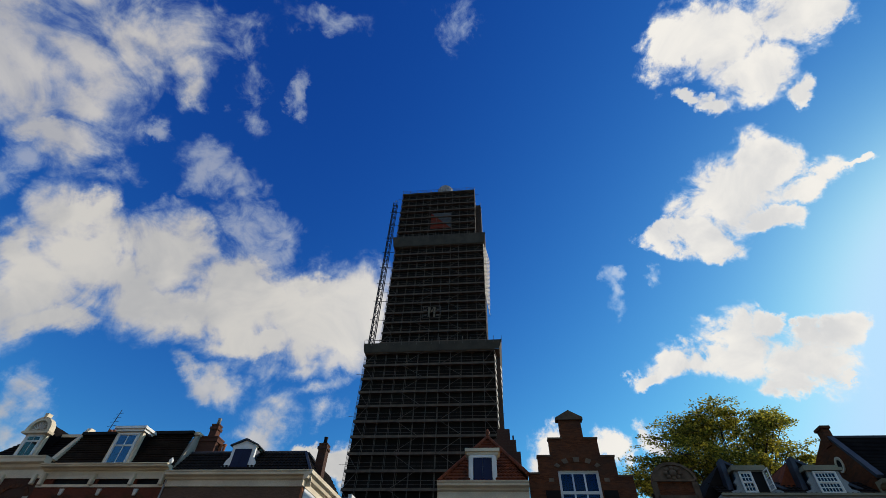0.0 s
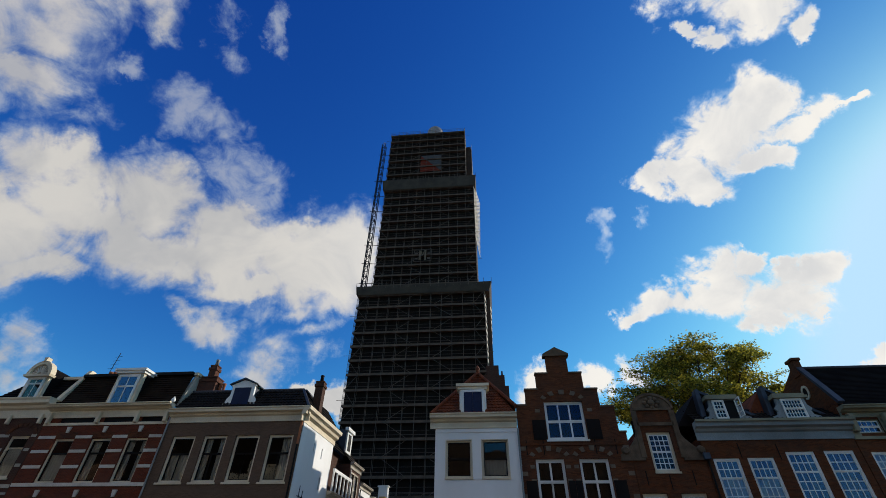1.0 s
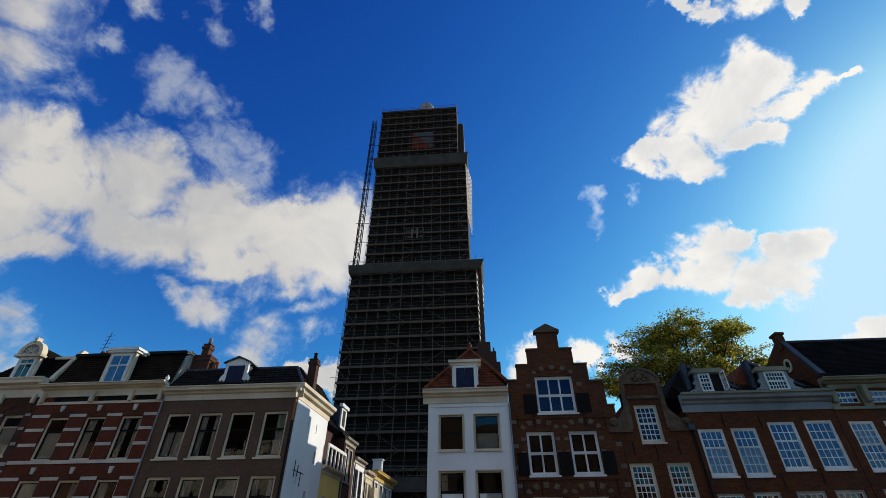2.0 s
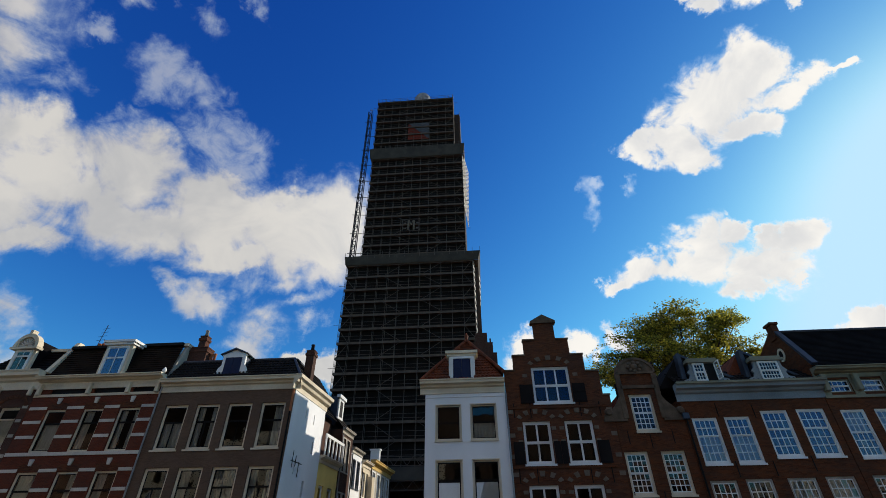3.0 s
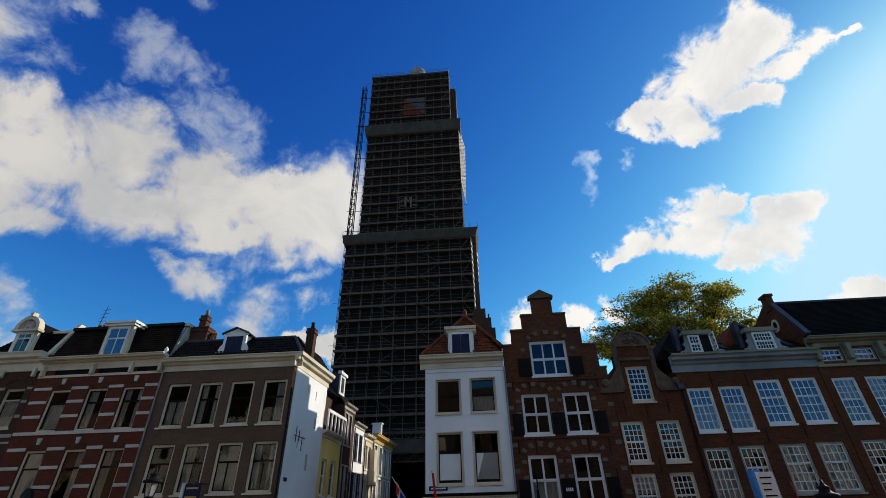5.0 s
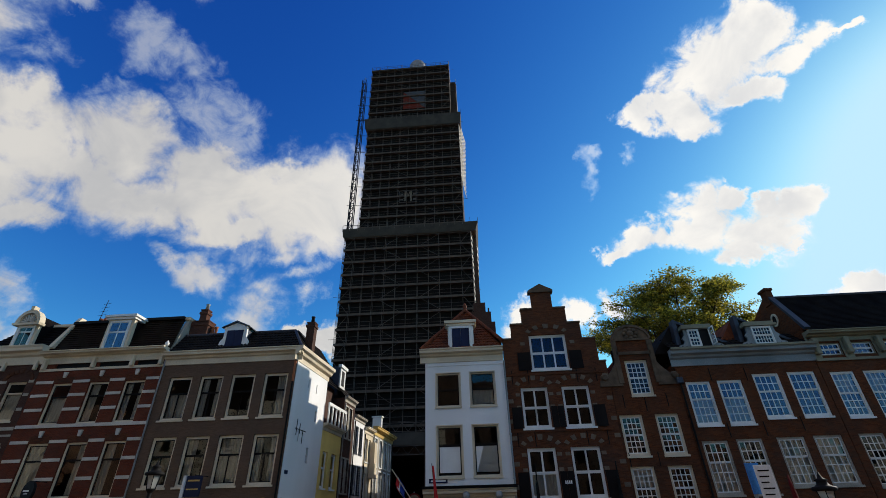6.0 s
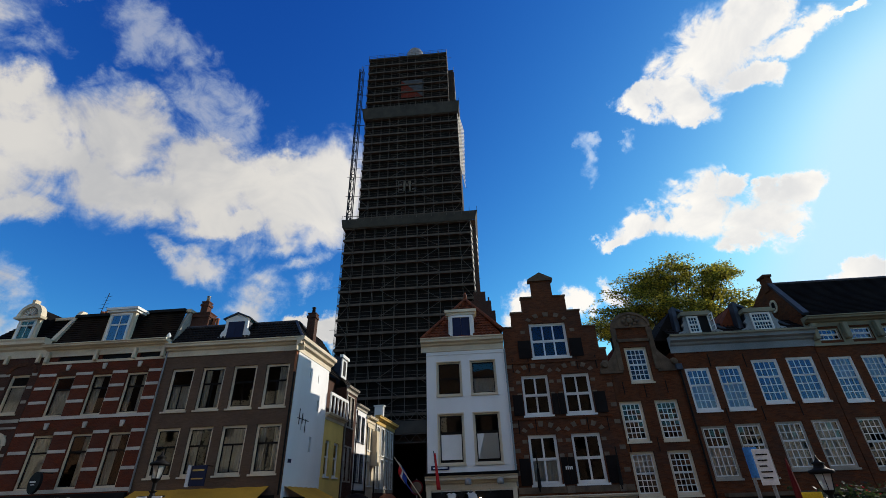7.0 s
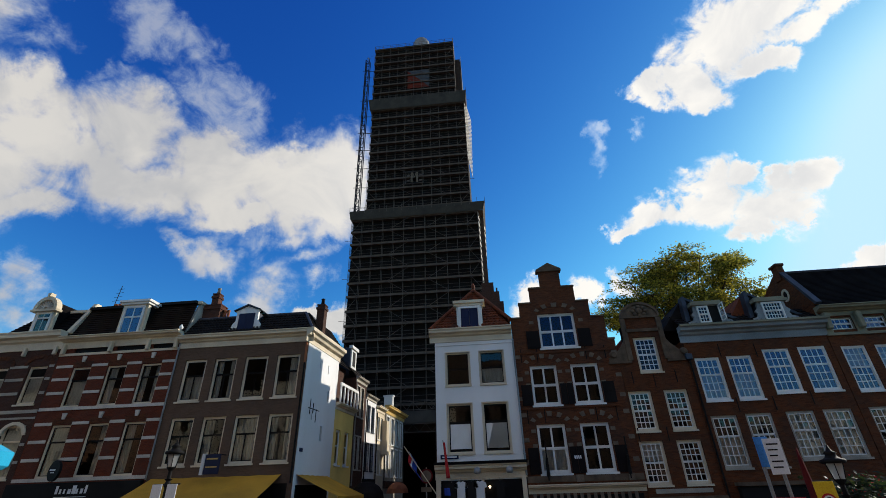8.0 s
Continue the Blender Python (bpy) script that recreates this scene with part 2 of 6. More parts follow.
GLASS = glass_material("window_glass", 1.55)
# blue gloss tint and high ior paint a deeper sky into the reflection
SKY_GLASS = glass_material("blue_reflection_glass", 2.3, (0.42, 0.48, 0.78))
# weaker version: reflected sky is tinted navy by the gloss colour
DIM_SKY_GLASS = glass_material("dim_blue_reflection_glass", 1.65, (0.5, 0.56, 0.85))
WARM_BRICK = material("warm_facing_brick", (0.42, 0.235, 0.13), (0.3, 0.16, 0.09), kind="brick", rough=0.85)
WHITE = material("white_paint", (0.78, 0.78, 0.75), (0.66, 0.65, 0.6), rough=0.45, scale=2.0, stain=0.25)
CREAM = material("cream_paint", (0.72, 0.62, 0.45), (0.6, 0.5, 0.35), rough=0.5, scale=2.0, stain=0.4)
STUCCO = material("white_stucco", (0.8, 0.79, 0.77), (0.7, 0.69, 0.66), rough=0.85, scale=1.2, grain=60, bump=0.25, stain=0.18, streak=0.25)
BANDED = material("red_brick", (0.15, 0.032, 0.012), (0.08, 0.018, 0.008), kind="brick", rough=0.85, bump=0.4)
DARK_BRICK = material("dark_brick", (0.075, 0.028, 0.016), (0.045, 0.018, 0.011), kind="brick", rough=0.85, bump=0.4, mortar=(0.08, 0.07, 0.06))
TAUPE = material("taupe_brick", (0.14, 0.085, 0.054), (0.095, 0.056, 0.035), kind="brick", rough=0.85, bump=0.4, mortar=(0.12, 0.09, 0.07))
BROWN = material("brown_brick", (0.135, 0.04, 0.013), (0.05, 0.0155, 0.006), kind="brick", rough=0.85, bump=0.5, mortar=(0.085, 0.05, 0.03), stain=0.65, scale=4.0)
GABLE_BRICK = material("gable_brick", (0.14, 0.045, 0.017), (0.05, 0.017, 0.008), kind="brick", rough=0.85, bump=0.5, mortar=(0.085, 0.05, 0.032), stain=0.75, scale=4.0)
SAND = material("sandstone", (0.42, 0.38, 0.31), (0.3, 0.27, 0.22), rough=0.85, scale=4.0, bump=0.4, stain=0.4)
GREY_STONE = material("weathered_stone", (0.15, 0.105, 0.07), (0.075, 0.052, 0.035), rough=0.9, scale=6.0, bump=0.5, stain=0.6)
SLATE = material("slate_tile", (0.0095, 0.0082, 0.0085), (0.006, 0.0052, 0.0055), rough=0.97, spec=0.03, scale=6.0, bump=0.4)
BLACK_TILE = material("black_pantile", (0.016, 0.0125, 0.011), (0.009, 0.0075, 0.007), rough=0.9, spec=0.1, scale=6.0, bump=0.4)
RED_TILE = material("red_pantile", (0.2, 0.05, 0.018), (0.09, 0.027, 0.013), rough=0.75, scale=8.0, bump=0.5, stain=0.5)
LEAD = material("lead_sheet", (0.06, 0.066, 0.085), (0.04, 0.044, 0.055), rough=0.45, metal=0.5, scale=4.0)
BLUE_GREY = material("blue_grey_paint", (0.27, 0.3, 0.31), (0.19, 0.215, 0.225), rough=0.5, scale=2.0, stain=0.5)
OLIVE = material("olive_paint", (0.25, 0.24, 0.165), (0.18, 0.17, 0.12), rough=0.55, scale=2.0, stain=0.5)
BLACK = material("black_paint", (0.006, 0.0055, 0.005), (0.01, 0.009, 0.009), rough=0.65, spec=0.12)
STACK = material("chimney_brick", (0.11, 0.042, 0.026), (0.06, 0.027, 0.018), kind="brick", rough=0.9, bump=0.5)
BLOCK = material("weathered_block", (0.19, 0.145, 0.105), (0.11, 0.083, 0.06), rough=0.9, scale=5.0, bump=0.4)
# near black: shade behind panes, netting and passage is put into the colour
SHADE_SHEET = material("shade_dark_sheet", (0.008, 0.0055, 0.0045), (0.012, 0.008, 0.006), rough=0.95, spec=0.1)
SHUTTER = material("dark_shutter_paint", (0.007, 0.005, 0.005), (0.011, 0.008, 0.007), rough=0.75)
CURTAIN = material("net_curtain", (0.62, 0.57, 0.48), (0.5, 0.46, 0.38), rough=0.95, scale=3.0)
# near black: the dimness of the rooms is put into this colour
DIM = material("room_shade", (0.022, 0.019, 0.016), (0.014, 0.012, 0.01), rough=0.9)
YELLOW_WALL = material("yellow_stucco", (0.84, 0.6, 0.18), (0.68, 0.48, 0.14), rough=0.85, scale=1.5, grain=60)
AWNING = material("yellow_canvas", (0.58, 0.3, 0.035), (0.44, 0.23, 0.03), rough=0.9, scale=2.0)
PIPE = material("zinc_pipe", (0.3, 0.29, 0.28), (0.2, 0.2, 0.2), rough=0.5, metal=0.4)
TUBE = material("scaffold_tube", (0.135, 0.106, 0.088), (0.07, 0.055, 0.046), rough=0.6, metal=0.0, scale=5.0)
STEEL = material("galvanised_steel", (0.3, 0.29, 0.28), (0.2, 0.195, 0.19), rough=0.5, metal=0.4, scale=5.0)
DECK = material("scaffold_deck", (0.125, 0.088, 0.066), (0.07, 0.05, 0.039), rough=0.8, metal=0.0, scale=3.0)
NET = material("grey_net_sheet", (0.075, 0.062, 0.05), (0.05, 0.042, 0.035), rough=0.9, scale=2.0)
TOWER = material("tower_brick", (0.07, 0.045, 0.034), (0.04, 0.028, 0.022), kind="brick", rough=0.9, bump=0.5, stain=0.6)
BARK = material("bark", (0.09, 0.07, 0.05), (0.05, 0.04, 0.03), rough=0.95, scale=6.0, bump=0.6)
PAVING = material("street_paving", (0.24, 0.2, 0.165), (0.17, 0.145, 0.125), kind="brick", rough=0.9)
MESH_RED = material("printed_red_mesh", (0.2, 0.03, 0.015), (0.15, 0.022, 0.012), rough=0.9)
MESH_GREY = material("printed_grey_mesh", (0.1, 0.1, 0.11), (0.07, 0.07, 0.08), rough=0.9)
NAVY = material("navy_shutter", (0.015, 0.022, 0.06), (0.012, 0.016, 0.045), rough=0.5)
MAROON = material("maroon_cloth", (0.13, 0.015, 0.015), (0.09, 0.01, 0.01), rough=0.9)
PALE = material("pale_band_stone", (0.6, 0.55, 0.47), (0.48, 0.43, 0.36), rough=0.8, scale=4.0, bump=0.3)
MAST = material("mast_steel", (0.022, 0.024, 0.034), (0.014, 0.015, 0.02), rough=0.7, metal=0.0)
RED = material("red_cloth", (0.5, 0.03, 0.03), (0.4, 0.02, 0.02), rough=0.8)
BLUE = material("blue_cloth", (0.03, 0.07, 0.35), (0.02, 0.05, 0.28), rough=0.8)
CLOTH = material("white_cloth", (0.75, 0.75, 0.75), (0.65, 0.65, 0.65), rough=0.9)
TURQUOISE = material("turquoise_sheet", (0.03, 0.38, 0.6), (0.02, 0.3, 0.5), rough=0.35)
SIGN_YELLOW = material("yellow_sign", (0.75, 0.5, 0.03), (0.65, 0.42, 0.02), rough=0.4)
SIGN_BLUE = material("blue_sign", (0.05, 0.2, 0.5), (0.04, 0.16, 0.42), rough=0.4)
GOLD = material("ochre_cornice", (0.62, 0.42, 0.13), (0.5, 0.33, 0.1), rough=0.55)
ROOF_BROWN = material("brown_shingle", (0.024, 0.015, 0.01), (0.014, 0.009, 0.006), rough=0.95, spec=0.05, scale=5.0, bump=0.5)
TERRACOTTA = material("terracotta_pot", (0.36, 0.13, 0.06), (0.28, 0.1, 0.05), rough=0.8)

# ---- building tools ----
def box(bm, x0, x1, y0, y1, z0, z1):
    v = [bm.verts.new(p) for p in itertools.product((x0, x1), (y0, y1), (z0, z1))]
    for f in ((0, 1, 3, 2), (4, 6, 7, 5), (0, 4, 5, 1), (2, 3, 7, 6), (0, 2, 6, 4), (1, 5, 7, 3)):
        bm.faces.new([v[i] for i in f])


def prism(bm, outline, y0, y1, axis="y"):
    """Extrude an outline of (x, z) along y, or of (y, z) along x."""
    place = (lambda p, d: (p[0], d, p[1])) if axis == "y" else (lambda p, d: (d, p[0], p[1]))
    a, b = [bm.verts.new(place(p, y0)) for p in outline], [bm.verts.new(place(p, y1)) for p in outline]
    bm.faces.new(a)
    bm.faces.new(b[::-1])
    for i in range(len(a)):
        j = (i + 1) % len(a)
        bm.faces.new((a[i], b[i], b[j], a[j]))


def rod(bm, p, q, r, sides=6, r2=None):
    p, q = Vector(p), Vector(q)
    turn = (q - p).to_track_quat("Z", "Y").to_matrix()
    rings = []
    for at, rad in ((p, r), (q, r if r2 is None else r2)):
        rings.append([bm.verts.new(at + turn @ Vector((rad * math.cos(2 * math.pi * i / sides), rad * math.sin(2 * math.pi * i / sides), 0))) for i in range(sides)])
    for i in range(sides):
        j = (i + 1) % sides
        bm.faces.new((rings[0][i], rings[0][j], rings[1][j], rings[1][i]))
    bm.faces.new(rings[0][::-1])
    bm.faces.new(rings[1])


def spun(bm, profile, sides=12, centre=(0, 0)):
    """A turned body from (radius, height) pairs."""
    rings = [[bm.verts.new((centre[0] + r * math.cos(2 * math.pi * i / sides), centre[1] + r * math.sin(2 * math.pi * i / sides), z)) for i in range(sides)] for r, z in profile]
    for a, b in zip(rings, rings[1:]):
        for i in range(sides):
            j = (i + 1) % sides
            bm.faces.new((a[i], a[j], b[j], b[i]))
    bm.faces.new(rings[0][::-1])
    bm.faces.new(rings[-1])


OFFSET = {}


def thing(name, at, label, category, group="", turn=0.0, kind=""):
    ob = tagged(new(name), label, category, group, kind)
    ob.matrix_basis = pose(*at, 0, 0, turn)
    return ob


def part(name, bm, mat, parent, label="", smooth=False):
    """Link a bmesh as one mesh under a thing or a part. Numbers along the street are shifted to the thing's own corner."""
    shift = OFFSET.get(parent.name, 0.0)
    if shift:
        for v in bm.verts:
            v.co.x -= shift
    bmesh.ops.recalc_face_normals(bm, faces=bm.faces)
    me = bpy.data.meshes.new(name)
    bm.to_mesh(me)
    bm.free()
    me.materials.append(mat)
    if smooth:
        for p in me.polygons:
            p.use_smooth = True
    ob = new(name, me)
    ob.parent = parent
    OFFSET[ob.name] = shift
    return tagged(ob, label)


def boxes(name, mat, parent, *sizes, label="", bevel=0.0):
    bm = bmesh.new()
    for s in sizes:
        box(bm, *s)
    if bevel:
        bmesh.ops.bevel(bm, geom=bm.edges[:], offset=bevel, segments=1, affect="EDGES")
    return part(name, bm, mat, parent, label)


def pierced(bm, x0, x1, top, holes, y0, y1, base=0.0):
    """A wall from x0 to x1 with real openings; top is a height or steps of (x from, x to, height)."""
    steps = top if isinstance(top, list) else [(x0, x1, top)]
    xs = sorted({x0, x1, *(v for s in steps for v in s[:2]), *(v for h in holes for v in h[:2])})
    zs = sorted({base, *(s[2] for s in steps), *(v for h in holes for v in h[2:4])})
    solid = {}
    for i in range(len(xs) - 1):
        for k in range(len(zs) - 1):
            cx, cz = (xs[i] + xs[i + 1]) / 2, (zs[k] + zs[k + 1]) / 2
            under = any(a <= cx <= b and cz < h for a, b, h in steps)
            solid[i, k] = under and not any(h[0] < cx < h[1] and h[2] < cz < h[3] for h in holes)
    verts = {}

    def v(x, y, z):
        key = (round(x, 4), y, round(z, 4))
        if key not in verts:
            verts[key] = bm.verts.new(key)
        return verts[key]

    for (i, k), full in solid.items():
        if not full:
            continue
        a, b, c, d = xs[i], xs[i + 1], zs[k], zs[k + 1]
        bm.faces.new((v(a, y0, c), v(b, y0, c), v(b, y0, d), v(a, y0, d)))
        bm.faces.new((v(a, y1, c), v(a, y1, d), v(b, y1, d), v(b, y1, c)))
        for (di, dk), edge in (((-1, 0), ((a, c), (a, d))), ((1, 0), ((b, c), (b, d))), ((0, -1), ((a, c), (b, c))), ((0, 1), ((a, d), (b, d)))):
            if not solid.get((i + di, k + dk), False):
                (p, q), (r, s) = edge
                bm.faces.new((v(p, y0, q), v(r, y0, s), v(r, y1, s), v(p, y1, q)))


PANES = {}
GLAZING = [GLASS]


def pane_mesh(w, h, d=0.008):
    key = (round(w, 3), round(h, 3), GLAZING[0].name)
    if key not in PANES:
        bm = bmesh.new()
        vs = [bm.verts.new(p) for p in ((0, 0, 0), (key[0], 0, 0), (key[0], 0, key[1]), (0, 0, key[1]))]
        bm.faces.new(vs)
        me = bpy.data.meshes.new("pane")
        bm.to_mesh(me)
        bm.free()
        me.materials.append(GLAZING[0])
        PANES[key] = me
    return PANES[key]


def window(house, x0, x1, z0, z1, cols=1, rows=(1, 1), split=0.5, mat=None, y=0.12, border=0.1, bar=0.03, rail=0.07, sill=True, curtain="", trim=0.0, trim_mat=None, sash=None, backing=False, lip=0.08):
    """A sash window in its opening: frame, glazing bars, panes, sill, and what hangs behind it."""
    mat = mat or WHITE
    sash = sash or mat
    shift = OFFSET.get(house.name, 0.0)
    bm = bmesh.new()
    box(bm, x0, x0 + border, y, y + 0.1, z0, z1)
    box(bm, x1 - border, x1, y, y + 0.1, z0, z1)
    box(bm, x0 + border, x1 - border, y, y + 0.1, z1 - border, z1)
    box(bm, x0 + border, x1 - border, y, y + 0.1, z0, z0 + border)
    frame_part = part("window", bm, mat, house)
    a, b, c, d = x0 + border, x1 - border, z0 + border, z1 - border
    zm = c + (d - c) * split
    bm = bmesh.new()
    stile = 0.045
    for lo, hi, yy in ((c, zm, y + 0.055), (zm, d, y + 0.03)):
        box(bm, a, a + stile, yy, yy + 0.04, lo, hi)
        box(bm, b - stile, b, yy, yy + 0.04, lo, hi)
        box(bm, a + stile, b - stile, yy, yy + 0.04, lo, lo + rail * 0.7)
        box(bm, a + stile, b - stile, yy, yy + 0.04, hi - rail * 0.7, hi)
    cells = []
    for (lo, hi, yy), n in zip(((c, zm, y + 0.06), (zm, d, y + 0.035)), rows):
        lo, hi, l, r = lo + rail * 0.7, hi - rail * 0.7, a + stile, b - stile
        for i in range(1, cols):
            xx = l + (r - l) * i / cols
            box(bm, xx - bar / 2, xx + bar / 2, yy, yy + 0.025, lo, hi)
        for k in range(1, n):
            zz = lo + (hi - lo) * k / n
            box(bm, l, r, yy + 0.002, yy + 0.023, zz - bar / 2, zz + bar / 2)
        for i in range(cols):
            for k in range(n):
                cells.append((l + (r - l) * i / cols, yy + 0.012, lo + (hi - lo) * k / n, (r - l) / cols, (hi - lo) / n))
    part("sash", bm, sash, frame_part)
    for px, py, pz, w, h in cells:
        ob = new("pane", pane_mesh(w, h))
        ob.parent, ob.location = frame_part, (px - shift, py, pz)
        ob.rotation_euler = (random.gauss(0, 0.012), 0, random.gauss(0, 0.012))
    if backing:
        # near-black sheet close behind the panes paints the room's shade
        boxes("room_shade_sheet", SHADE_SHEET, frame_part, (a, b, y + 0.085, y + 0.098, c, d))
    if sill:
        boxes("sill", trim_mat or mat, frame_part, (x0 - lip, x1 + lip, -0.07, y + 0.02, z0 - 0.1, z0 - 0.002))
    if trim:
        t = trim
        boxes("surround", trim_mat or mat, frame_part, (x0 - t, x0, -0.02, y - 0.003, z0, z1 + t), (x1, x1 + t, -0.02, y - 0.003, z0, z1 + t), (x0, x1, -0.02, y - 0.003, z1, z1 + t))
    if curtain:
        sheet = bmesh.new()
        spans = {"both": ((a, a + (b - a) * 0.3), (b - (b - a) * 0.3, b)), "full": ((a, b),), "left": ((a, a + (b - a) * 0.45),), "right": ((b - (b - a) * 0.45, b),)}
        low, high = c, d
        if curtain == "half":
            spans["half"], high = ((a, b),), zm
        if curtain == "blind":
            spans["blind"], low = ((a, b),), zm + 0.1
        for l, r in spans[curtain]:
            n = max(6, int((r - l) / 0.05))
            top = [sheet.verts.new((l + (r - l) * i / n, y + 0.2 + 0.02 * math.sin(i * 1.9), high)) for i in range(n + 1)]
            bot = [sheet.verts.new((l + (r - l) * i / n, y + 0.2 + 0.03 * math.sin(i * 1.7 + 0.5), low)) for i in range(n + 1)]
            for i in range(n):
                sheet.faces.new((bot[i], bot[i + 1], top[i + 1], top[i]))
        part("curtain", sheet, CURTAIN, frame_part)
    return frame_part


def cornice(name, mat, house, x0, x1, z0, z1, out=0.45, left=0.0, right=0.0, steps=4, label=""):
    """A moulded cornice that grows outward as it rises."""
    bm = bmesh.new()
    side = [(0.0, z0), (-0.06, z0), (-0.06, z0 + (z1 - z0) * 0.42), (-out * 0.35, z0 + (z1 - z0) * 0.5), (-out * 0.45, z0 + (z1 - z0) * 0.62), (-out * 0.85, z0 + (z1 - z0) * 0.7), (-out * 0.88, z0 + (z1 - z0) * 0.86), (-out, z1 - 0.05), (-out, z1), (0.0, z1)]
    prism(bm, side, x0 - left, x1 + right, "x")
    return part(name, bm, mat, house, label)


def courses(name, mat, parent, low_a, low_b, high_a, high_b, n, label="", ribs=0.0, thick=0.05):
    """A roof slope of n overlapping courses; ribs: the width of a pantile, for rounded ribs down the slope."""
    low_a, low_b, high_a, high_b = (Vector(p) for p in (low_a, low_b, high_a, high_b))
    up = (low_b - low_a).cross(high_a - low_a).normalized()
    if up.z < 0:
        up = -up
    bm = bmesh.new()
    longest = max((low_b - low_a).length, (high_b - high_a).length)
    m = max(1, int(longest / ribs)) * 4 if ribs else 1
    rows = []
    for i in range(n):
        for t, lift, wave in ((i / n, thick, 1.0), ((i + 1) / n, 0.0, 0.6)):
            a, b = low_a.lerp(high_a, t), low_b.lerp(high_b, t)
            rows.append([bm.verts.new(a.lerp(b, k / m) + up * (lift + (0.025 * wave * math.sin(k * math.pi / 2) if ribs else 0.0))) for k in range(m + 1)])
    rows.insert(0, [bm.verts.new(low_a.lerp(low_b, k / m)) for k in range(m + 1)])
    for p, q in zip(rows, rows[1:]):
        for k in range(m):
            bm.faces.new((p[k], p[k + 1], q[k + 1], q[k]))
    return part(name, bm, mat, parent, label)


def solid(name, mat, parent, outline, y0, y1, axis="y", label=""):
    bm = bmesh.new()
    prism(bm, outline, y0, y1, axis)
    return part(name, bm, mat, parent, label)


def downpipe(house, x, z0, z1, mat=None, y=-0.08):
    bm = bmesh.new()
    rod(bm, (x, y, z0), (x, y, z1), 0.05, 8)
    for z in np.arange(z0 + 1, z1, 2.2):
        rod(bm, (x, y, z), (x, y, z + 0.06), 0.065, 8)
    return part("downpipe", bm, mat or PIPE, house)


def house_shell(house, x0, x1, top, holes, mat, depth=9.0, side_top=None):
    """Front wall with its openings, side and back walls, floors between the storeys."""
    bm = bmesh.new()
    pierced(bm, x0, x1, top, holes, 0.0, 0.3)
    front = part("wall", bm, mat, house)
    high = side_top or (min(s[2] for s in top) if isinstance(top, list) else top)
    boxes("side_wall", mat, house, (x0 + 0.01, x0 + 0.25, 0.3, depth, 0, high), (x1 - 0.25, x1 - 0.01, 0.3, depth, 0, high), (x0 + 0.25, x1 - 0.25, depth - 0.25, depth, 0, high))
    # inner wall whose near-black colour paints in the unlit room
    boxes("shaded_room_wall", DIM, house, (x0 + 0.25, x1 - 0.25, 3.2, 3.35, 0, high))
    return front


def chimney(house, x0, x1, y0, y1, z0, z1, mat, pots=2, pot_mat=None):
    bm = bmesh.new()
    box(bm, x0, x1, y0, y1, z0, z1)
    stack = part("chimney", bm, mat, house)
    boxes("cap", mat, stack, (x0 - 0.06, x1 + 0.06, y0 - 0.06, y1 + 0.06, z1 - 0.3, z1 - 0.12), (x0 - 0.03, x1 + 0.03, y0 - 0.03, y1 + 0.03, z1, z1 + 0.08))
    for i in range(pots):
        bm = bmesh.new()
        spun(bm, [(0.14, z1 + 0.08), (0.11, z1 + 0.45), (0.14, z1 + 0.5), (0.14, z1 + 0.56), (0.05, z1 + 0.6)], 10, (x0 + (x1 - x0) * (i + 0.5) / pots, (y0 + y1) / 2))
        part("pot", bm, pot_mat or TERRACOTTA, stack, smooth=True)
    return stack


def anchors(house, height, *places):
    for x, z in places:
        bm = bmesh.new()
        rod(bm, (x, -0.03, z), (x, -0.03, z + height), 0.025, 5)
        part("wall_anchor", bm, BLACK, house)

# ---- ground and the far side of the street ----
STREET = 27.0   # distance of the row of fronts


def setting():
    bm = bmesh.new()
    box(bm, -900, 900, -700, 1400, -0.5, 0.0)
    ground = tagged(new("ground", bpy.data.meshes.new("ground")), "grey-brown paved street and ground", "ground", kind="structure")
    bm.to_mesh(ground.data)
    bm.free()
    ground.data.materials.append(PAVING)
    # plain unseen fronts behind the camera, coloured for bounce light and window reflections
    for x0, x1, h, mat in ((-90, -64, 17, CREAM), (-64, -52, 18, WARM_BRICK), (-52, -38, 16, CREAM), (-38, -27, 18, CREAM), (-27, -16, 21, CREAM), (-16, -6, 22, CREAM), (-6, 7, 21.5, TAUPE), (7, 18, 20.5, TAUPE), (18, 29, 13, WARM_BRICK), (29, 34, 10.5, WARM_BRICK), (34, 75, 11, CREAM)):
        bm = bmesh.new()
        holes = [(x, x + 1.4, z, z + 2.2) for x in np.arange(x0 + 1.2, x1 - 2, 3.0) for z in np.arange(1.0, h - 2.6, 3.6)]
        pierced(bm, x0, x1 - 0.02, h, holes, -16.0, -15.6)
        outer = len(bm.faces)
        box(bm, x0, x1 - 0.02, -24, -16.4, 0, h - 0.2)
        bm.faces.ensure_lookup_table()
        for f in bm.faces[outer:]:
            f.material_index = 1
        ob = tagged(new("wall_unseen", bpy.data.meshes.new("wall_unseen")), "unseen plain front added across the street for bounce light", "wall", kind="structure")
        bm.to_mesh(ob.data)
        bm.free()
        ob.data.materials.append(mat)
        ob.data.materials.append(DIM)
        # dark block added on top so that the upper panes reflect dark
        if x0 < -30:
            bm = bmesh.new()
            box(bm, x0, x1 - 0.02, -24, -16.6, h - 0.19, 27)
            roof = tagged(new("roof_unseen", bpy.data.meshes.new("roof_unseen")), "unseen dark brown block added for window reflections", "roof", kind="structure")
            bm.to_mesh(roof.data)
            bm.free()
            roof.data.materials.append(ROOF_BROWN)


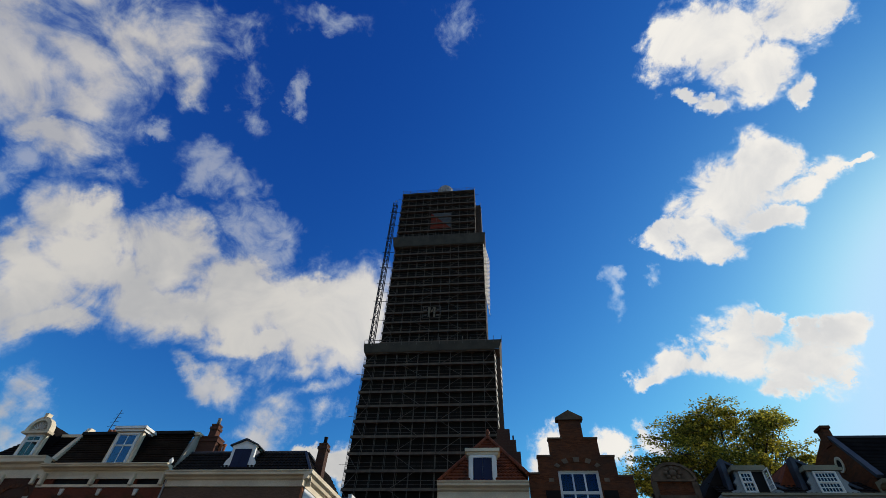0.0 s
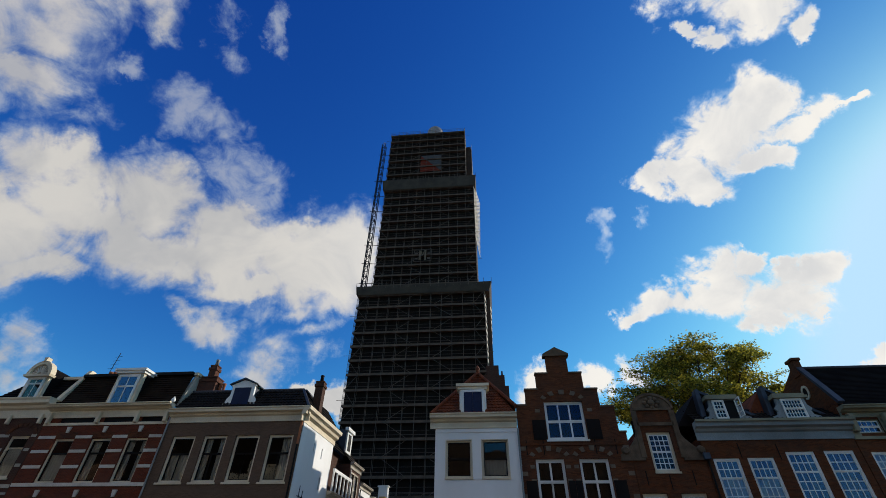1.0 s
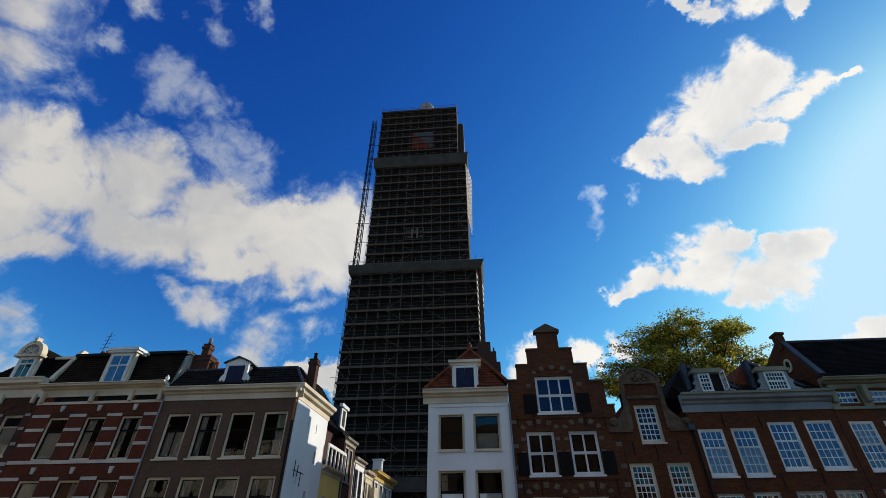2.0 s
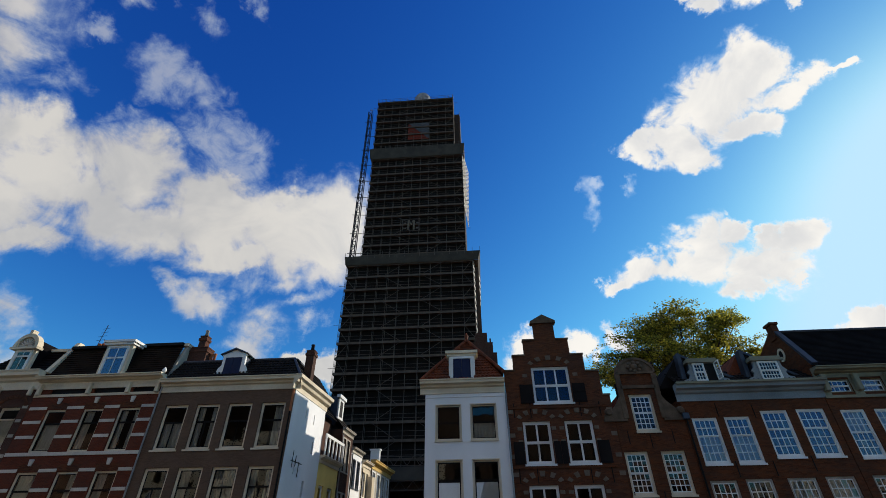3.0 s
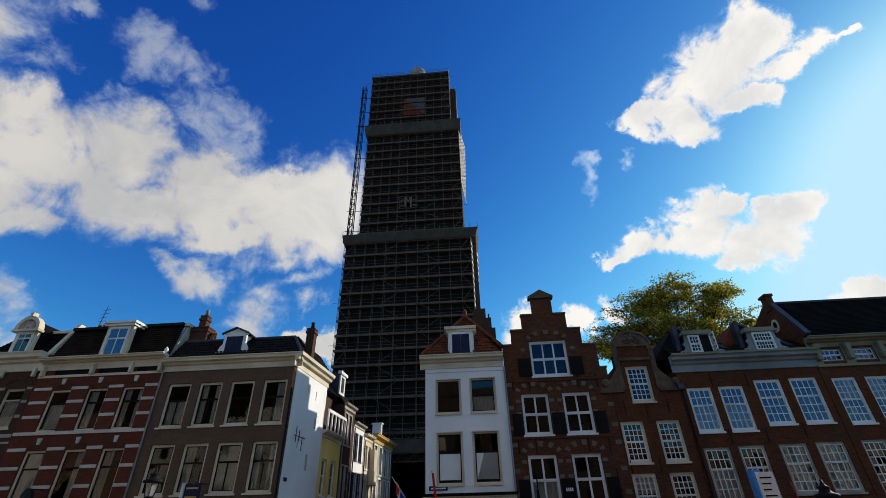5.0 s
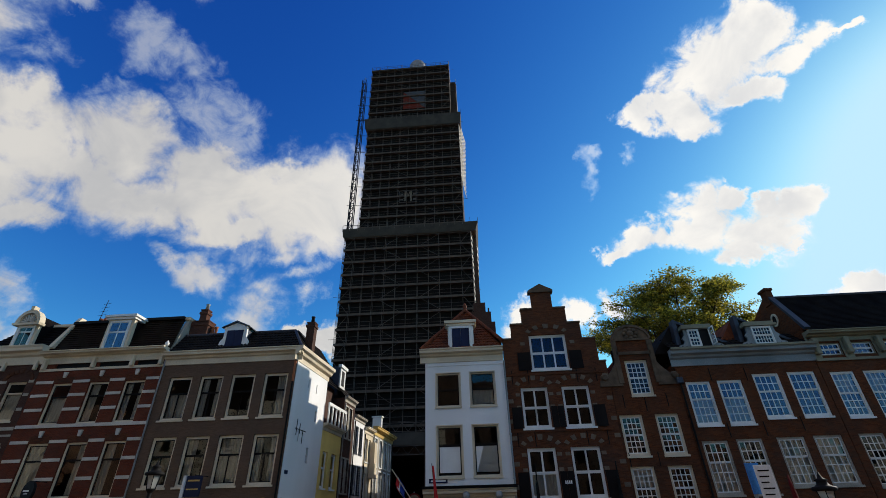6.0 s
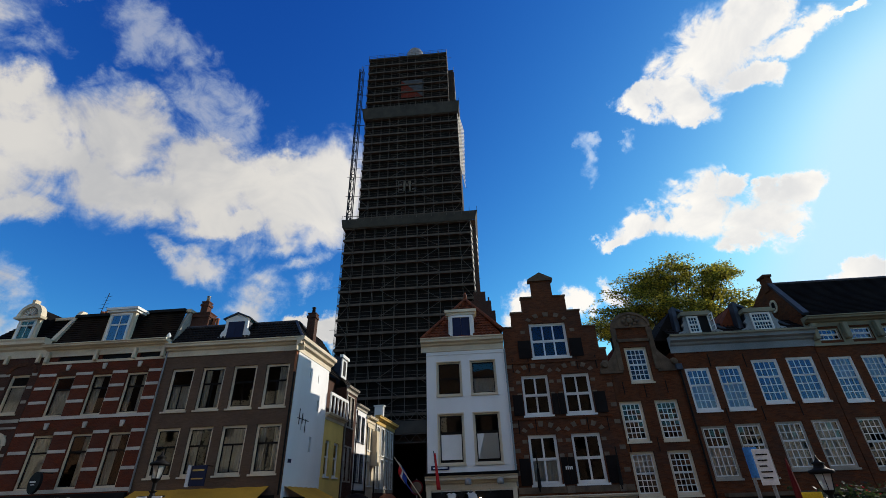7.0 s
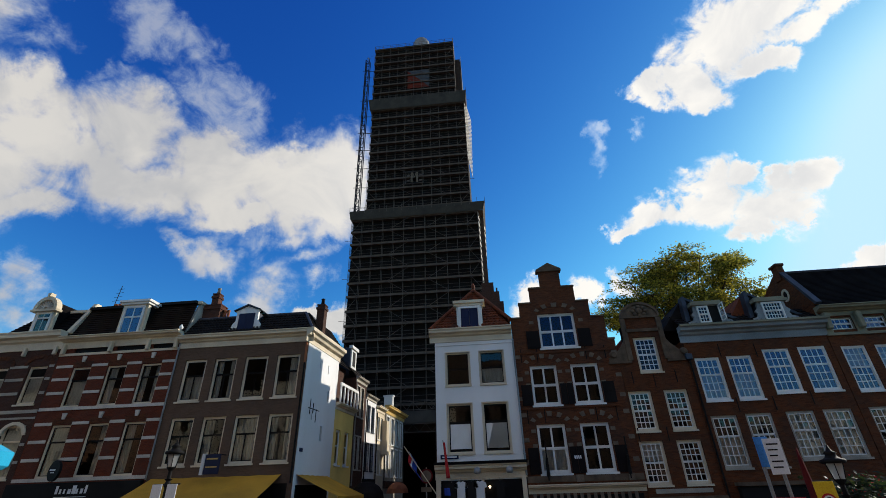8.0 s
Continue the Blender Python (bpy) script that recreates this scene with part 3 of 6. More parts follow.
def lane_shade_walls():
    """Plain unseen walls on the other side of the lane, their heights set to shade it."""
    for y0, y1, h, mat in ((36.4, 43.0, 13.0, BROWN), (43.02, 48.0, 10.6, TAUPE), (48.02, 52.5, 8.6, BROWN)):
        bm = bmesh.new()
        box(bm, -3.3, 5.0, y0, y1, 0, h)
        ob = tagged(new("wall_lane_unseen", bpy.data.meshes.new("wall_lane_unseen")), "unseen plain brick wall added to shade the lane", "wall", kind="structure")
        bm.to_mesh(ob.data)
        bm.free()
        ob.data.materials.append(mat)


def townhouse(x0, label, y=STREET, turn=0.0):
    h = thing("townhouse", (x0, y, 0), label, "house", "row of street houses", turn)
    OFFSET[h.name] = x0
    return h


def house_arched():
    """The dark brick house at the end of the row, with the arched dormer."""
    h = townhouse(-40.0, "dark brick townhouse with cream cornice and arched dormer")
    wins = [(-36.3, -34.95), (-33.35, -32.0), (-30.5, -29.15)]
    holes = [(a, b, 8.6, 11.05) for a, b in wins] + [(a - 0.1, b + 0.1, 4.3, 7.35) for a, b in wins]
    house_shell(h, -40.0, -28.62, 12.2, holes, DARK_BRICK)
    for i, (a, b) in enumerate(wins):
        window(h, a, b, 8.6, 11.05, 1, (1, 1), 0.72, curtain="half" if i else "full", mat=CREAM)
        window(h, a - 0.1, b + 0.1, 4.3, 7.35, 1, (1, 1), 0.7, curtain="full", mat=CREAM)
        bm = bmesh.new()
        mid, r = (a + b) / 2, 0.85
        for k in range(9):
            t0, t1 = math.pi * (k + 0.06) / 9, math.pi * (k + 0.94) / 9
            prism(bm, [(mid + r * math.cos(t0), 11.1 + 0.5 * math.sin(t0)), (mid + (r + 0.22) * math.cos(t0), 11.1 + 0.75 * math.sin(t0)), (mid + (r + 0.22) * math.cos(t1), 11.1 + 0.75 * math.sin(t1)), (mid + r * math.cos(t1), 11.1 + 0.5 * math.sin(t1))], -0.05, 0.1)
        part("window_arch", bm, GABLE_BRICK, h)
        bm = bmesh.new()
        for k in range(7):
            t0, t1 = math.pi * k / 7, math.pi * (k + 1) / 7
            prism(bm, [(mid + 0.72 * math.cos(t0), 6.75 + 0.6 * math.sin(t0)), (mid + 0.95 * math.cos(t0), 6.75 + 0.8 * math.sin(t0)), (mid + 0.95 * math.cos(t1), 6.75 + 0.8 * math.sin(t1)), (mid + 0.72 * math.cos(t1), 6.75 + 0.6 * math.sin(t1))], -0.07, 0.1)
        part("window_arch", bm, CREAM, h, "cream painted arch moulding")
    for z in (9.3, 10.2, 11.05):
        for a, b in ((-34.9, -33.45), (-31.9, -30.6), (-29.05, -28.7)):
            boxes("stone_band", SAND, h, (a, b, -0.025, 0.0, z - 0.09, z + 0.09))
    for z, t in ((8.15, 0.2), (7.75, 0.12)):
        boxes("stone_band", SAND, h, (-40.0, -28.65, -0.035, 0.0, z - t / 2, z + t / 2))
    for z in (5.2, 6.2):
        for a, b in ((-34.8, -33.5), (-31.85, -30.65), (-29.0, -28.7)):
            boxes("stone_band", SAND, h, (a, b, -0.025, 0.0, z - 0.08, z + 0.08))
    for a in (-34.2, -31.2, -28.95):
        boxes("bracket", CREAM, h, (a - 0.1, a + 0.1, -0.22, 0.0, 11.75, 12.35), bevel=0.03)
    cornice("cornice", CREAM, h, -40.0, -28.6, 12.15, 13.35, 0.6)
    courses("roof", SLATE, h, (-33.9, 0.1, 13.3), (-28.7, 0.1, 13.3), (-32.6, 1.4, 15.3), (-29.0, 1.4, 15.3), 12)
    courses("roof", SLATE, h, (-33.9, 0.1, 13.3), (-33.9, 8.0, 13.3), (-32.6, 1.4, 15.3), (-32.6, 8.0, 15.3), 12)
    boxes("roof_edge", CREAM, h, (-32.6, -28.9, 1.2, 1.7, 15.25, 15.45))
    solid("party_wall", CREAM, h, [(0.0, 13.3), (0.35, 13.3), (1.8, 15.7), (1.8, 15.95), (1.4, 15.95)], -28.85, -28.55, "x", "cream painted sloping party wall edge")
    solid("party_wall", DARK_BRICK, h, [(0.35, 13.0), (9.0, 13.0), (9.0, 15.6), (1.85, 15.6)], -28.84, -28.56, "x")
    mid = -31.05
    solid("dormer", CREAM, h, [(mid - 0.8, 13.35), (mid + 0.8, 13.35), (mid + 0.8, 15.1), (mid - 0.8, 15.1)], 0.1, 0.3)
    solid("dormer_body", SLATE, h, [(mid - 0.74, 13.35), (mid + 0.74, 13.35), (mid + 0.74, 15.1)] + [(mid + 0.76 * math.cos(math.pi * k / 8), 15.1 + 0.8 * math.sin(math.pi * k / 8)) for k in range(1, 8)] + [(mid - 0.74, 15.1)], 0.3, 2.2)
    bm = bmesh.new()
    outer = [(mid + 0.92 * math.cos(math.pi * k / 14), 15.12 + 1.0 * math.sin(math.pi * k / 14)) for k in range(15)]
    inner = [(mid + 0.68 * math.cos(math.pi * k / 14), 15.12 + 0.74 * math.sin(math.pi * k / 14)) for k in range(15)]
    for (a, b), (c, d) in zip(zip(inner, outer), zip(inner[1:], outer[1:])):
        prism(bm, [a, b, d, c], -0.16, 0.28)
    prism(bm, [(mid - 0.09, 16.06), (mid + 0.09, 16.06), (mid + 0.13, 16.36), (mid - 0.13, 16.36)], -0.2, 0.2)
    prism(bm, [(mid - 0.98, 14.98), (mid + 0.98, 14.98), (mid + 1.02, 15.12), (mid - 1.02, 15.12)], -0.22, 0.3)
    part("pediment", bm, CREAM, h)
    solid("tympanum", SAND, h, inner, -0.02, 0.2)
    bm = bmesh.new()
    for k in range(9):
        t = math.pi * (k + 0.5) / 9
        rod(bm, (mid + 0.16 * math.cos(t), -0.05, 15.16 + 0.16 * math.sin(t)), (mid + 0.56 * math.cos(t), -0.06, 15.16 + 0.6 * math.sin(t)), 0.045, 5)
    part("shell_ornament", bm, PALE, h)
    window(h, mid - 0.6, mid + 0.6, 13.4, 14.96, 2, (1, 1), 0.75, mat=WHITE, y=-0.01, sill=False, border=0.1, backing=True)


def house_banded():
    h = townhouse(-28.6, "red brick townhouse with pale stone bands and mansard roof")
    x0, x1 = -28.6, -20.06
    wins = [(-27.3, -25.95), (-24.82, -23.45), (-22.45, -21.03)]
    friezes = [(-27.6, -25.2), (-24.6, -22.5), (-22.0, -20.35)]
    holes = [(a, b, 8.3, 10.82) for a, b in wins] + [(a, b, 4.27, 7.24) for a, b in wins] + [(a, b, 11.78, 12.1) for a, b in friezes]
    house_shell(h, x0, x1, 12.5, holes, BANDED)
    looks = ["half", "left", "both", "full", "right", "left"]
    for i, (a, b) in enumerate(wins):
        window(h, a, b, 8.3, 10.82, 1, (1, 1), 0.68, mat=CREAM, sash=BLACK, curtain=looks[i], sill=False, border=0.12)
        window(h, a, b, 4.27, 7.24, 1, (1, 1), 0.68, mat=CREAM, sash=BLACK, curtain=looks[i + 3], sill=False, border=0.12)
    for a, b in friezes:
        boxes("frieze_grille", BLACK, h, (a, b, 0.1, 0.2, 11.78, 12.1))
    # stone bands between the openings
    gaps = [(x0 + 0.12, wins[0][0]), (wins[0][1], wins[1][0]), (wins[1][1], wins[2][0]), (wins[2][1], x1 - 0.12)]
    for z in (10.92, 10.08, 9.2, 7.32, 6.3, 5.28):
        for a, b in gaps:
            boxes("stone_band", PALE, h, (a, b, -0.03, 0.0, z - 0.1, z + 0.08), bevel=0.008)
    for z in (8.2, 4.17):
        boxes("stone_band", PALE, h, (x0 + 0.05, x1 - 0.05, -0.06, 0.0, z - 0.09, z + 0.1))
    for a, b in wins:
        for z in (10.85, 7.27):
            bm = bmesh.new()
            n = 13
            for k in range(n):
                t = (k + 0.5) / n
                w = (b - a) / n * 0.42
                cx, lean = a + (b - a) * t, (t - 0.5) * 0.16
                prism(bm, [(cx - w, z), (cx + w, z), (cx + w + lean, z + 0.32 + 0.1 * math.sin(math.pi * t)), (cx - w + lean, z + 0.32 + 0.1 * math.sin(math.pi * t))], -0.012, 0.05)
            part("brick_arch", bm, GABLE_BRICK, h)
        mid = (a + b) / 2
        for z in (11.32, 7.72):
            solid("keystone", PALE, h, [(mid - 0.08, z - 0.16), (mid + 0.08, z - 0.16), (mid + 0.14, z + 0.2), (mid - 0.14, z + 0.2)], -0.09, 0.0)
    boxes("frieze", CREAM, h, (x0, x1, -0.05, 0.0, 12.1, 12.35), (x0, x1, -0.05, 0.0, 11.62, 11.78))
    for a in (-28.3, -24.9, -22.25, -20.3):
        boxes("bracket", CREAM, h, (a - 0.11, a + 0.11, -0.28, 0.0, 11.7, 12.4), bevel=0.04)
    cornice("cornice", CREAM, h, x0, x1, 12.3, 12.85, 0.62)
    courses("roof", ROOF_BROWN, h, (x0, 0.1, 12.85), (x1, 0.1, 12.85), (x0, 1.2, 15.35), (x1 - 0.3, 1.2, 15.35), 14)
    boxes("roof_edge", BLACK, h, (x0, x1 - 0.35, 0.95, 1.45, 15.3, 15.5))
    solid("roof_end", SAND, h, [(0.25, 12.85), (3.2, 12.85), (3.2, 15.3), (1.3, 15.3)], x1 - 0.34, x1 - 0.1, "x")
    boxes("roof_end_cap", CREAM, h, (x1 - 0.42, x1 - 0.02, 1.15, 3.4, 15.3, 15.5))
    # dormer
    d0, d1 = -25.1, -23.22
    solid("dormer", CREAM, h, [(d0, 12.85), (d1, 12.85), (d1, 15.05), (d0, 15.05)], 0.05, 0.3)
    solid("dormer_body", SLATE, h, [(d0 + 0.08, 12.85), (d1 - 0.08, 12.85), (d1 - 0.08, 15.0), (d0 + 0.08, 15.0)], 0.3, 2.4)
    boxes("dormer_cornice", WHITE, h, (d0 - 0.1, d1 + 0.1, -0.12, 0.9, 15.05, 15.2), (d0 - 0.2, d1 + 0.2, -0.22, 1.0, 15.2, 15.36))
    GLAZING[0] = SKY_GLASS
    window(h, d0 + 0.2, d1 - 0.2, 12.9, 14.95, 2, (1, 1), 0.62, mat=WHITE, y=-0.06, border=0.1, sill=False, bar=0.06, backing=True)
    GLAZING[0] = GLASS
    chimney(h, -29.0, -28.3, 3.0, 3.6, 13.0, 16.1, STACK, 2)
    bm = bmesh.new()
    rod(bm, (-28.95, 3.2, 16.0), (-28.75, 3.2, 18.2), 0.025)
    for k in range(4):
        rod(bm, (-29.2 + k * 0.06, 3.2, 16.9 + k * 0.32), (-28.5 + k * 0.02, 3.2, 16.98 + k * 0.32), 0.014)
    part("aerial", bm, BLACK, h)
    downpipe(h, x1 + 0.02, 4.0, 12.3, PIPE)
    bm = bmesh.new()
    spun(bm, [(0.07, 12.85), (0.12, 12.95), (0.13, 13.08), (0.05, 13.2), (0.02, 13.25)], 10, (x1 - 0.05, -0.3))
    part("finial", bm, WHITE, h, smooth=True)
    # shop front
    boxes("shop_fascia", BLACK, h, (x0, x1 - 0.1, -0.25, 0.0, 3.0, 4.0), bevel=0.02)
    boxes("shop_window", BLACK, h, (x0 + 0.3, x1 - 0.4, -0.08, 0.0, 0.5, 2.95))
    bm = bmesh.new()
    for k, w in enumerate((0.16, 0.12, 0.1, 0.2, 0.24, 0.12, 0.16, 0.14)):
        box(bm, -25.3 + k * 0.26, -25.3 + k * 0.26 + w, -0.262, -0.25, 3.42, 3.42 + (0.42 if k in (0, 4, 7) else 0.25))
    box(bm, -25.3, -23.3, -0.262, -0.25, 3.24, 3.27)
    part("sign_lettering", bm, CLOTH, h, "white painted logo strokes")
    bm = bmesh.new()
    bmesh.ops.create_cone(bm, cap_ends=True, segments=28, radius1=0.55, radius2=0.55, depth=0.14, matrix=pose(-25.1, -0.95, 4.6, 90, 0, -20))
    sign = part("round_sign", bm, BLACK, h)
    boxes("logo", CLOTH, sign, (-25.3, -24.95, -1.085, -1.06, 4.6, 4.68), (-25.22, -25.0, -1.085, -1.06, 4.48, 4.52))
    boxes("sign_bracket", BLACK, sign, (-25.12, -25.08, -0.95, 0.0, 5.1, 5.15))


def house_corner():
    """Taupe brick corner house with a white wall along the lane."""
    h = townhouse(-20.05, "taupe painted brick corner house with white trim and yellow awnings")
    x0, x1 = -20.05, -11.3
    wins = [(-19.42, -17.93), (-17.4, -15.9), (-15.36, -13.83), (-13.25, -11.73)]
    holes = [(a, b, 8.28, 10.88) for a, b in wins] + [(a, b, 4.67, 7.32) for a, b in wins]
    house_shell(h, x0, x1, 12.2, holes, TAUPE, depth=5.2)
    looks = ["half", "both", "", "right", "", "left", "full", "both"]
    for i, (a, b) in enumerate(wins):
        for z0, z1, c in ((8.28, 10.88, looks[i]), (4.67, 7.32, looks[i + 4])):
            w = window(h, a, b, z0, z1, 1, (1, 1), 0.62, mat=CREAM, sash=BLACK, curtain=c, border=0.14)
            mid = (a + b) / 2
            boxes("mullion", BLACK, w, (mid - 0.03, mid + 0.03, 0.17, 0.22, z0 + 0.14, z0 + (z1 - z0) * 0.6))
    cornice("cornice", CREAM, h, x0, x1, 11.66, 12.45, 0.5, right=0.35)
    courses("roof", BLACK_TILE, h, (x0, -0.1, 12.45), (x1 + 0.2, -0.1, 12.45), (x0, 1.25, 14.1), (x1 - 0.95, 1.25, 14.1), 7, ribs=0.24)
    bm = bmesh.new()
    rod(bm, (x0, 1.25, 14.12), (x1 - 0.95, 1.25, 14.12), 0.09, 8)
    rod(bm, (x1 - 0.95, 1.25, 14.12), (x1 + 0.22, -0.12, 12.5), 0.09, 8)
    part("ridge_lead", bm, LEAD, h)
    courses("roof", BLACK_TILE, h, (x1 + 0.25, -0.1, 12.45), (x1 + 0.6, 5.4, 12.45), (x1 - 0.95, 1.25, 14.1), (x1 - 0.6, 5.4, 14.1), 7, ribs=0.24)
    boxes("flat_roof", LEAD, h, (x0, x1 - 0.7, 1.2, 5.3, 14.0, 14.1))
    # bell-shaped dormer
    m = -15.95
    half = [(1.35, 12.6), (1.3, 12.8), (1.02, 13.0), (0.95, 13.25), (0.78, 13.45), (0.76, 14.05), (0.84, 14.08), (0.84, 14.16)]
    solid("dormer", WHITE, h, [(m - a, z) for a, z in half] + [(m, 14.5)] + [(m + a, z) for a, z in half[::-1]], 0.28, 0.45)
    solid("dormer_body", LEAD, h, [(m - 0.74, 12.6), (m + 0.74, 12.6), (m + 0.74, 14.05), (m, 14.4), (m - 0.74, 14.05)], 0.45, 2.2)
    boxes("dormer_opening", NAVY, h, (m - 0.55, m - 0.01, 0.22, 0.28, 12.65, 13.95), (m + 0.01, m + 0.55, 0.22, 0.28, 12.65, 13.95), label="dark blue closed dormer shutters")
    solid("dormer_cap", LEAD, h, [(m - 0.95, 14.14), (m, 14.52), (m + 0.95, 14.14), (m + 0.95, 14.2), (m, 14.62), (m - 0.95, 14.2)], 0.15, 2.2)
    chimney(h, -20.2, -18.9, 1.6, 2.5, 12.6, 15.3, STACK, 0)
    chimney(h, -19.75, -19.25, 1.7, 2.2, 15.3, 16.2, STACK, 1, STEEL)
    bm = bmesh.new()
    for dx in (-18.75, -18.5):
        spun(bm, [(0.11, 13.6), (0.1, 14.9), (0.14, 15.0), (0.02, 15.05)], 8, (dx, 2.1))
    part("vent_pot", bm, TERRACOTTA, h, smooth=True)
    chimney(h, -11.62, -11.08, 1.6, 2.15, 12.2, 14.75, DARK_BRICK, 1, BLACK)
    # white wall along the lane
    bm = bmesh.new()
    slits = [(3.55, 3.8, 8.55, 9.25), (2.9, 3.2, 6.0, 6.9), (3.3, 3.42, 10.3, 10.9), (1.95, 2.05, 10.4, 10.9), (1.4, 1.5, 7.1, 7.7)]
    pierced(bm, 0.0, 5.15, 11.75, slits, -0.02, 0.24)
    lane = part("lane_wall", bm, STUCCO, thing_frame(h, 0.02), "white rendered side wall")
    bm = bmesh.new()
    side = [(0.0, 11.6), (-0.05, 11.6), (-0.05, 11.9), (-0.25, 12.0), (-0.3, 12.15), (-0.48, 12.25), (-0.5, 12.45), (0.0, 12.45)]
    prism(bm, side, -0.5, 5.3, "x")
    part("lane_cornice", bm, CREAM, thing_frame(h, 0.0))
    boxes("wall_anchor", BLACK, thing_frame(h, 0.0), (0.35, 1.9, -0.3, -0.27, 7.63, 7.67), (0.55, 0.59, -0.3, -0.27, 7.3, 8.2), (1.0, 1.03, -0.3, -0.26, 7.4, 8.0), (2.0, 2.04, -0.05, -0.02, 7.0, 7.8))
    boxes("slit_pane", BLACK, thing_frame(h, 0.0), *((a, b, 0.1, 0.13, c, d) for a, b, c, d in slits))
    boxes("street_sign", NAVY, thing_frame(h, 0.0), (0.3, 0.7, -0.05, -0.022, 5.22, 5.42), label="small blue street name plate")
    boxes("corner_pipe", TERRACOTTA, h, (x1 - 0.13, x1 - 0.02, -0.1, -0.003, 10.3, 11.6))
    downpipe(h, x1 - 0.08, 3.6, 10.3, BLACK)
    # awnings
    for name, frame_ob, a, b in (("awning", h, x0 + 0.3, x1 - 0.7), ("awning", thing_frame(h, 0.0), 0.3, 4.7)):
        bm = bmesh.new()
        n = 12
        rows = []
        for k in range(n + 1):
            u = a + (b - a) * k / n
            rows.append([bm.verts.new((u, -2.6 * s, 4.05 - 1.15 * s - 0.03 * math.sin(math.pi * s) - (0.03 if k % 2 else 0))) for s in (0, 0.25, 0.5, 0.75, 1.0)] + [bm.verts.new((u, -2.6, 2.6 + (0.05 if k % 2 else 0)))])
        for p, q in zip(rows, rows[1:]):
            for i in range(5):
                bm.faces.new((p[i], q[i], q[i + 1], p[i + 1]))
        cloth = part(name, bm, AWNING, frame_ob, "ochre yellow canvas awning")
        mod = cloth.modifiers.new("thickness", "SOLIDIFY")
        mod.thickness = 0.012
        if frame_ob == h:
            boxes("lettering", BLACK, cloth, *((a + 3.0 + k * 0.55, a + 3.38 + k * 0.55, -2.63, -2.615, 2.66, 2.8) for k in range(6)))
    boxes("shop_front", BLACK, h, (x0 + 0.2, x1 - 0.3, -0.06, 0.0, 0.4, 3.6))
    boxes("lane_shop_front", BLACK, thing_frame(h, 0.0), (0.3, 4.8, -0.06, -0.022, 0.4, 3.5))
    # box sign on a bracket
    boxes("box_sign", NAVY, h, (-15.9, -15.05, -1.3, -1.18, 4.12, 5.12), label="blue and gold hanging sign", bevel=0.015)
    boxes("sign_stripe", GOLD, h, (-15.8, -15.15, -1.312, -1.3, 4.85, 4.93), (-15.8, -15.15, -1.312, -1.3, 4.45, 4.51))
    boxes("sign_side", CLOTH, h, (-16.08, -15.91, -1.34, -1.14, 4.1, 5.14))
    boxes("sign_bracket", BLACK, h, (-15.5, -15.45, -1.2, 0.0, 5.14, 5.18))


FRAMES = {}
LANE_TURN = 86.34


def thing_frame(h, y):
    """The lane-side frame of the corner house: its wall runs along the lane."""
    key = (h.name, y)
    if key not in FRAMES:
        bm = bmesh.new()
        box(bm, 0.0, 5.15, 0.24, 0.3, 0.0, 11.7)
        ob = part("lane_core", bm, DIM, h)
        for v in ob.data.vertices:
            v.co.x += OFFSET[h.name]
        ob.matrix_basis = pose(-11.28 - OFFSET[h.name], 0.04 + y, 0, 0, 0, LANE_TURN)
        OFFSET[ob.name] = 0.0
        FRAMES[key] = ob
    return FRAMES[key]


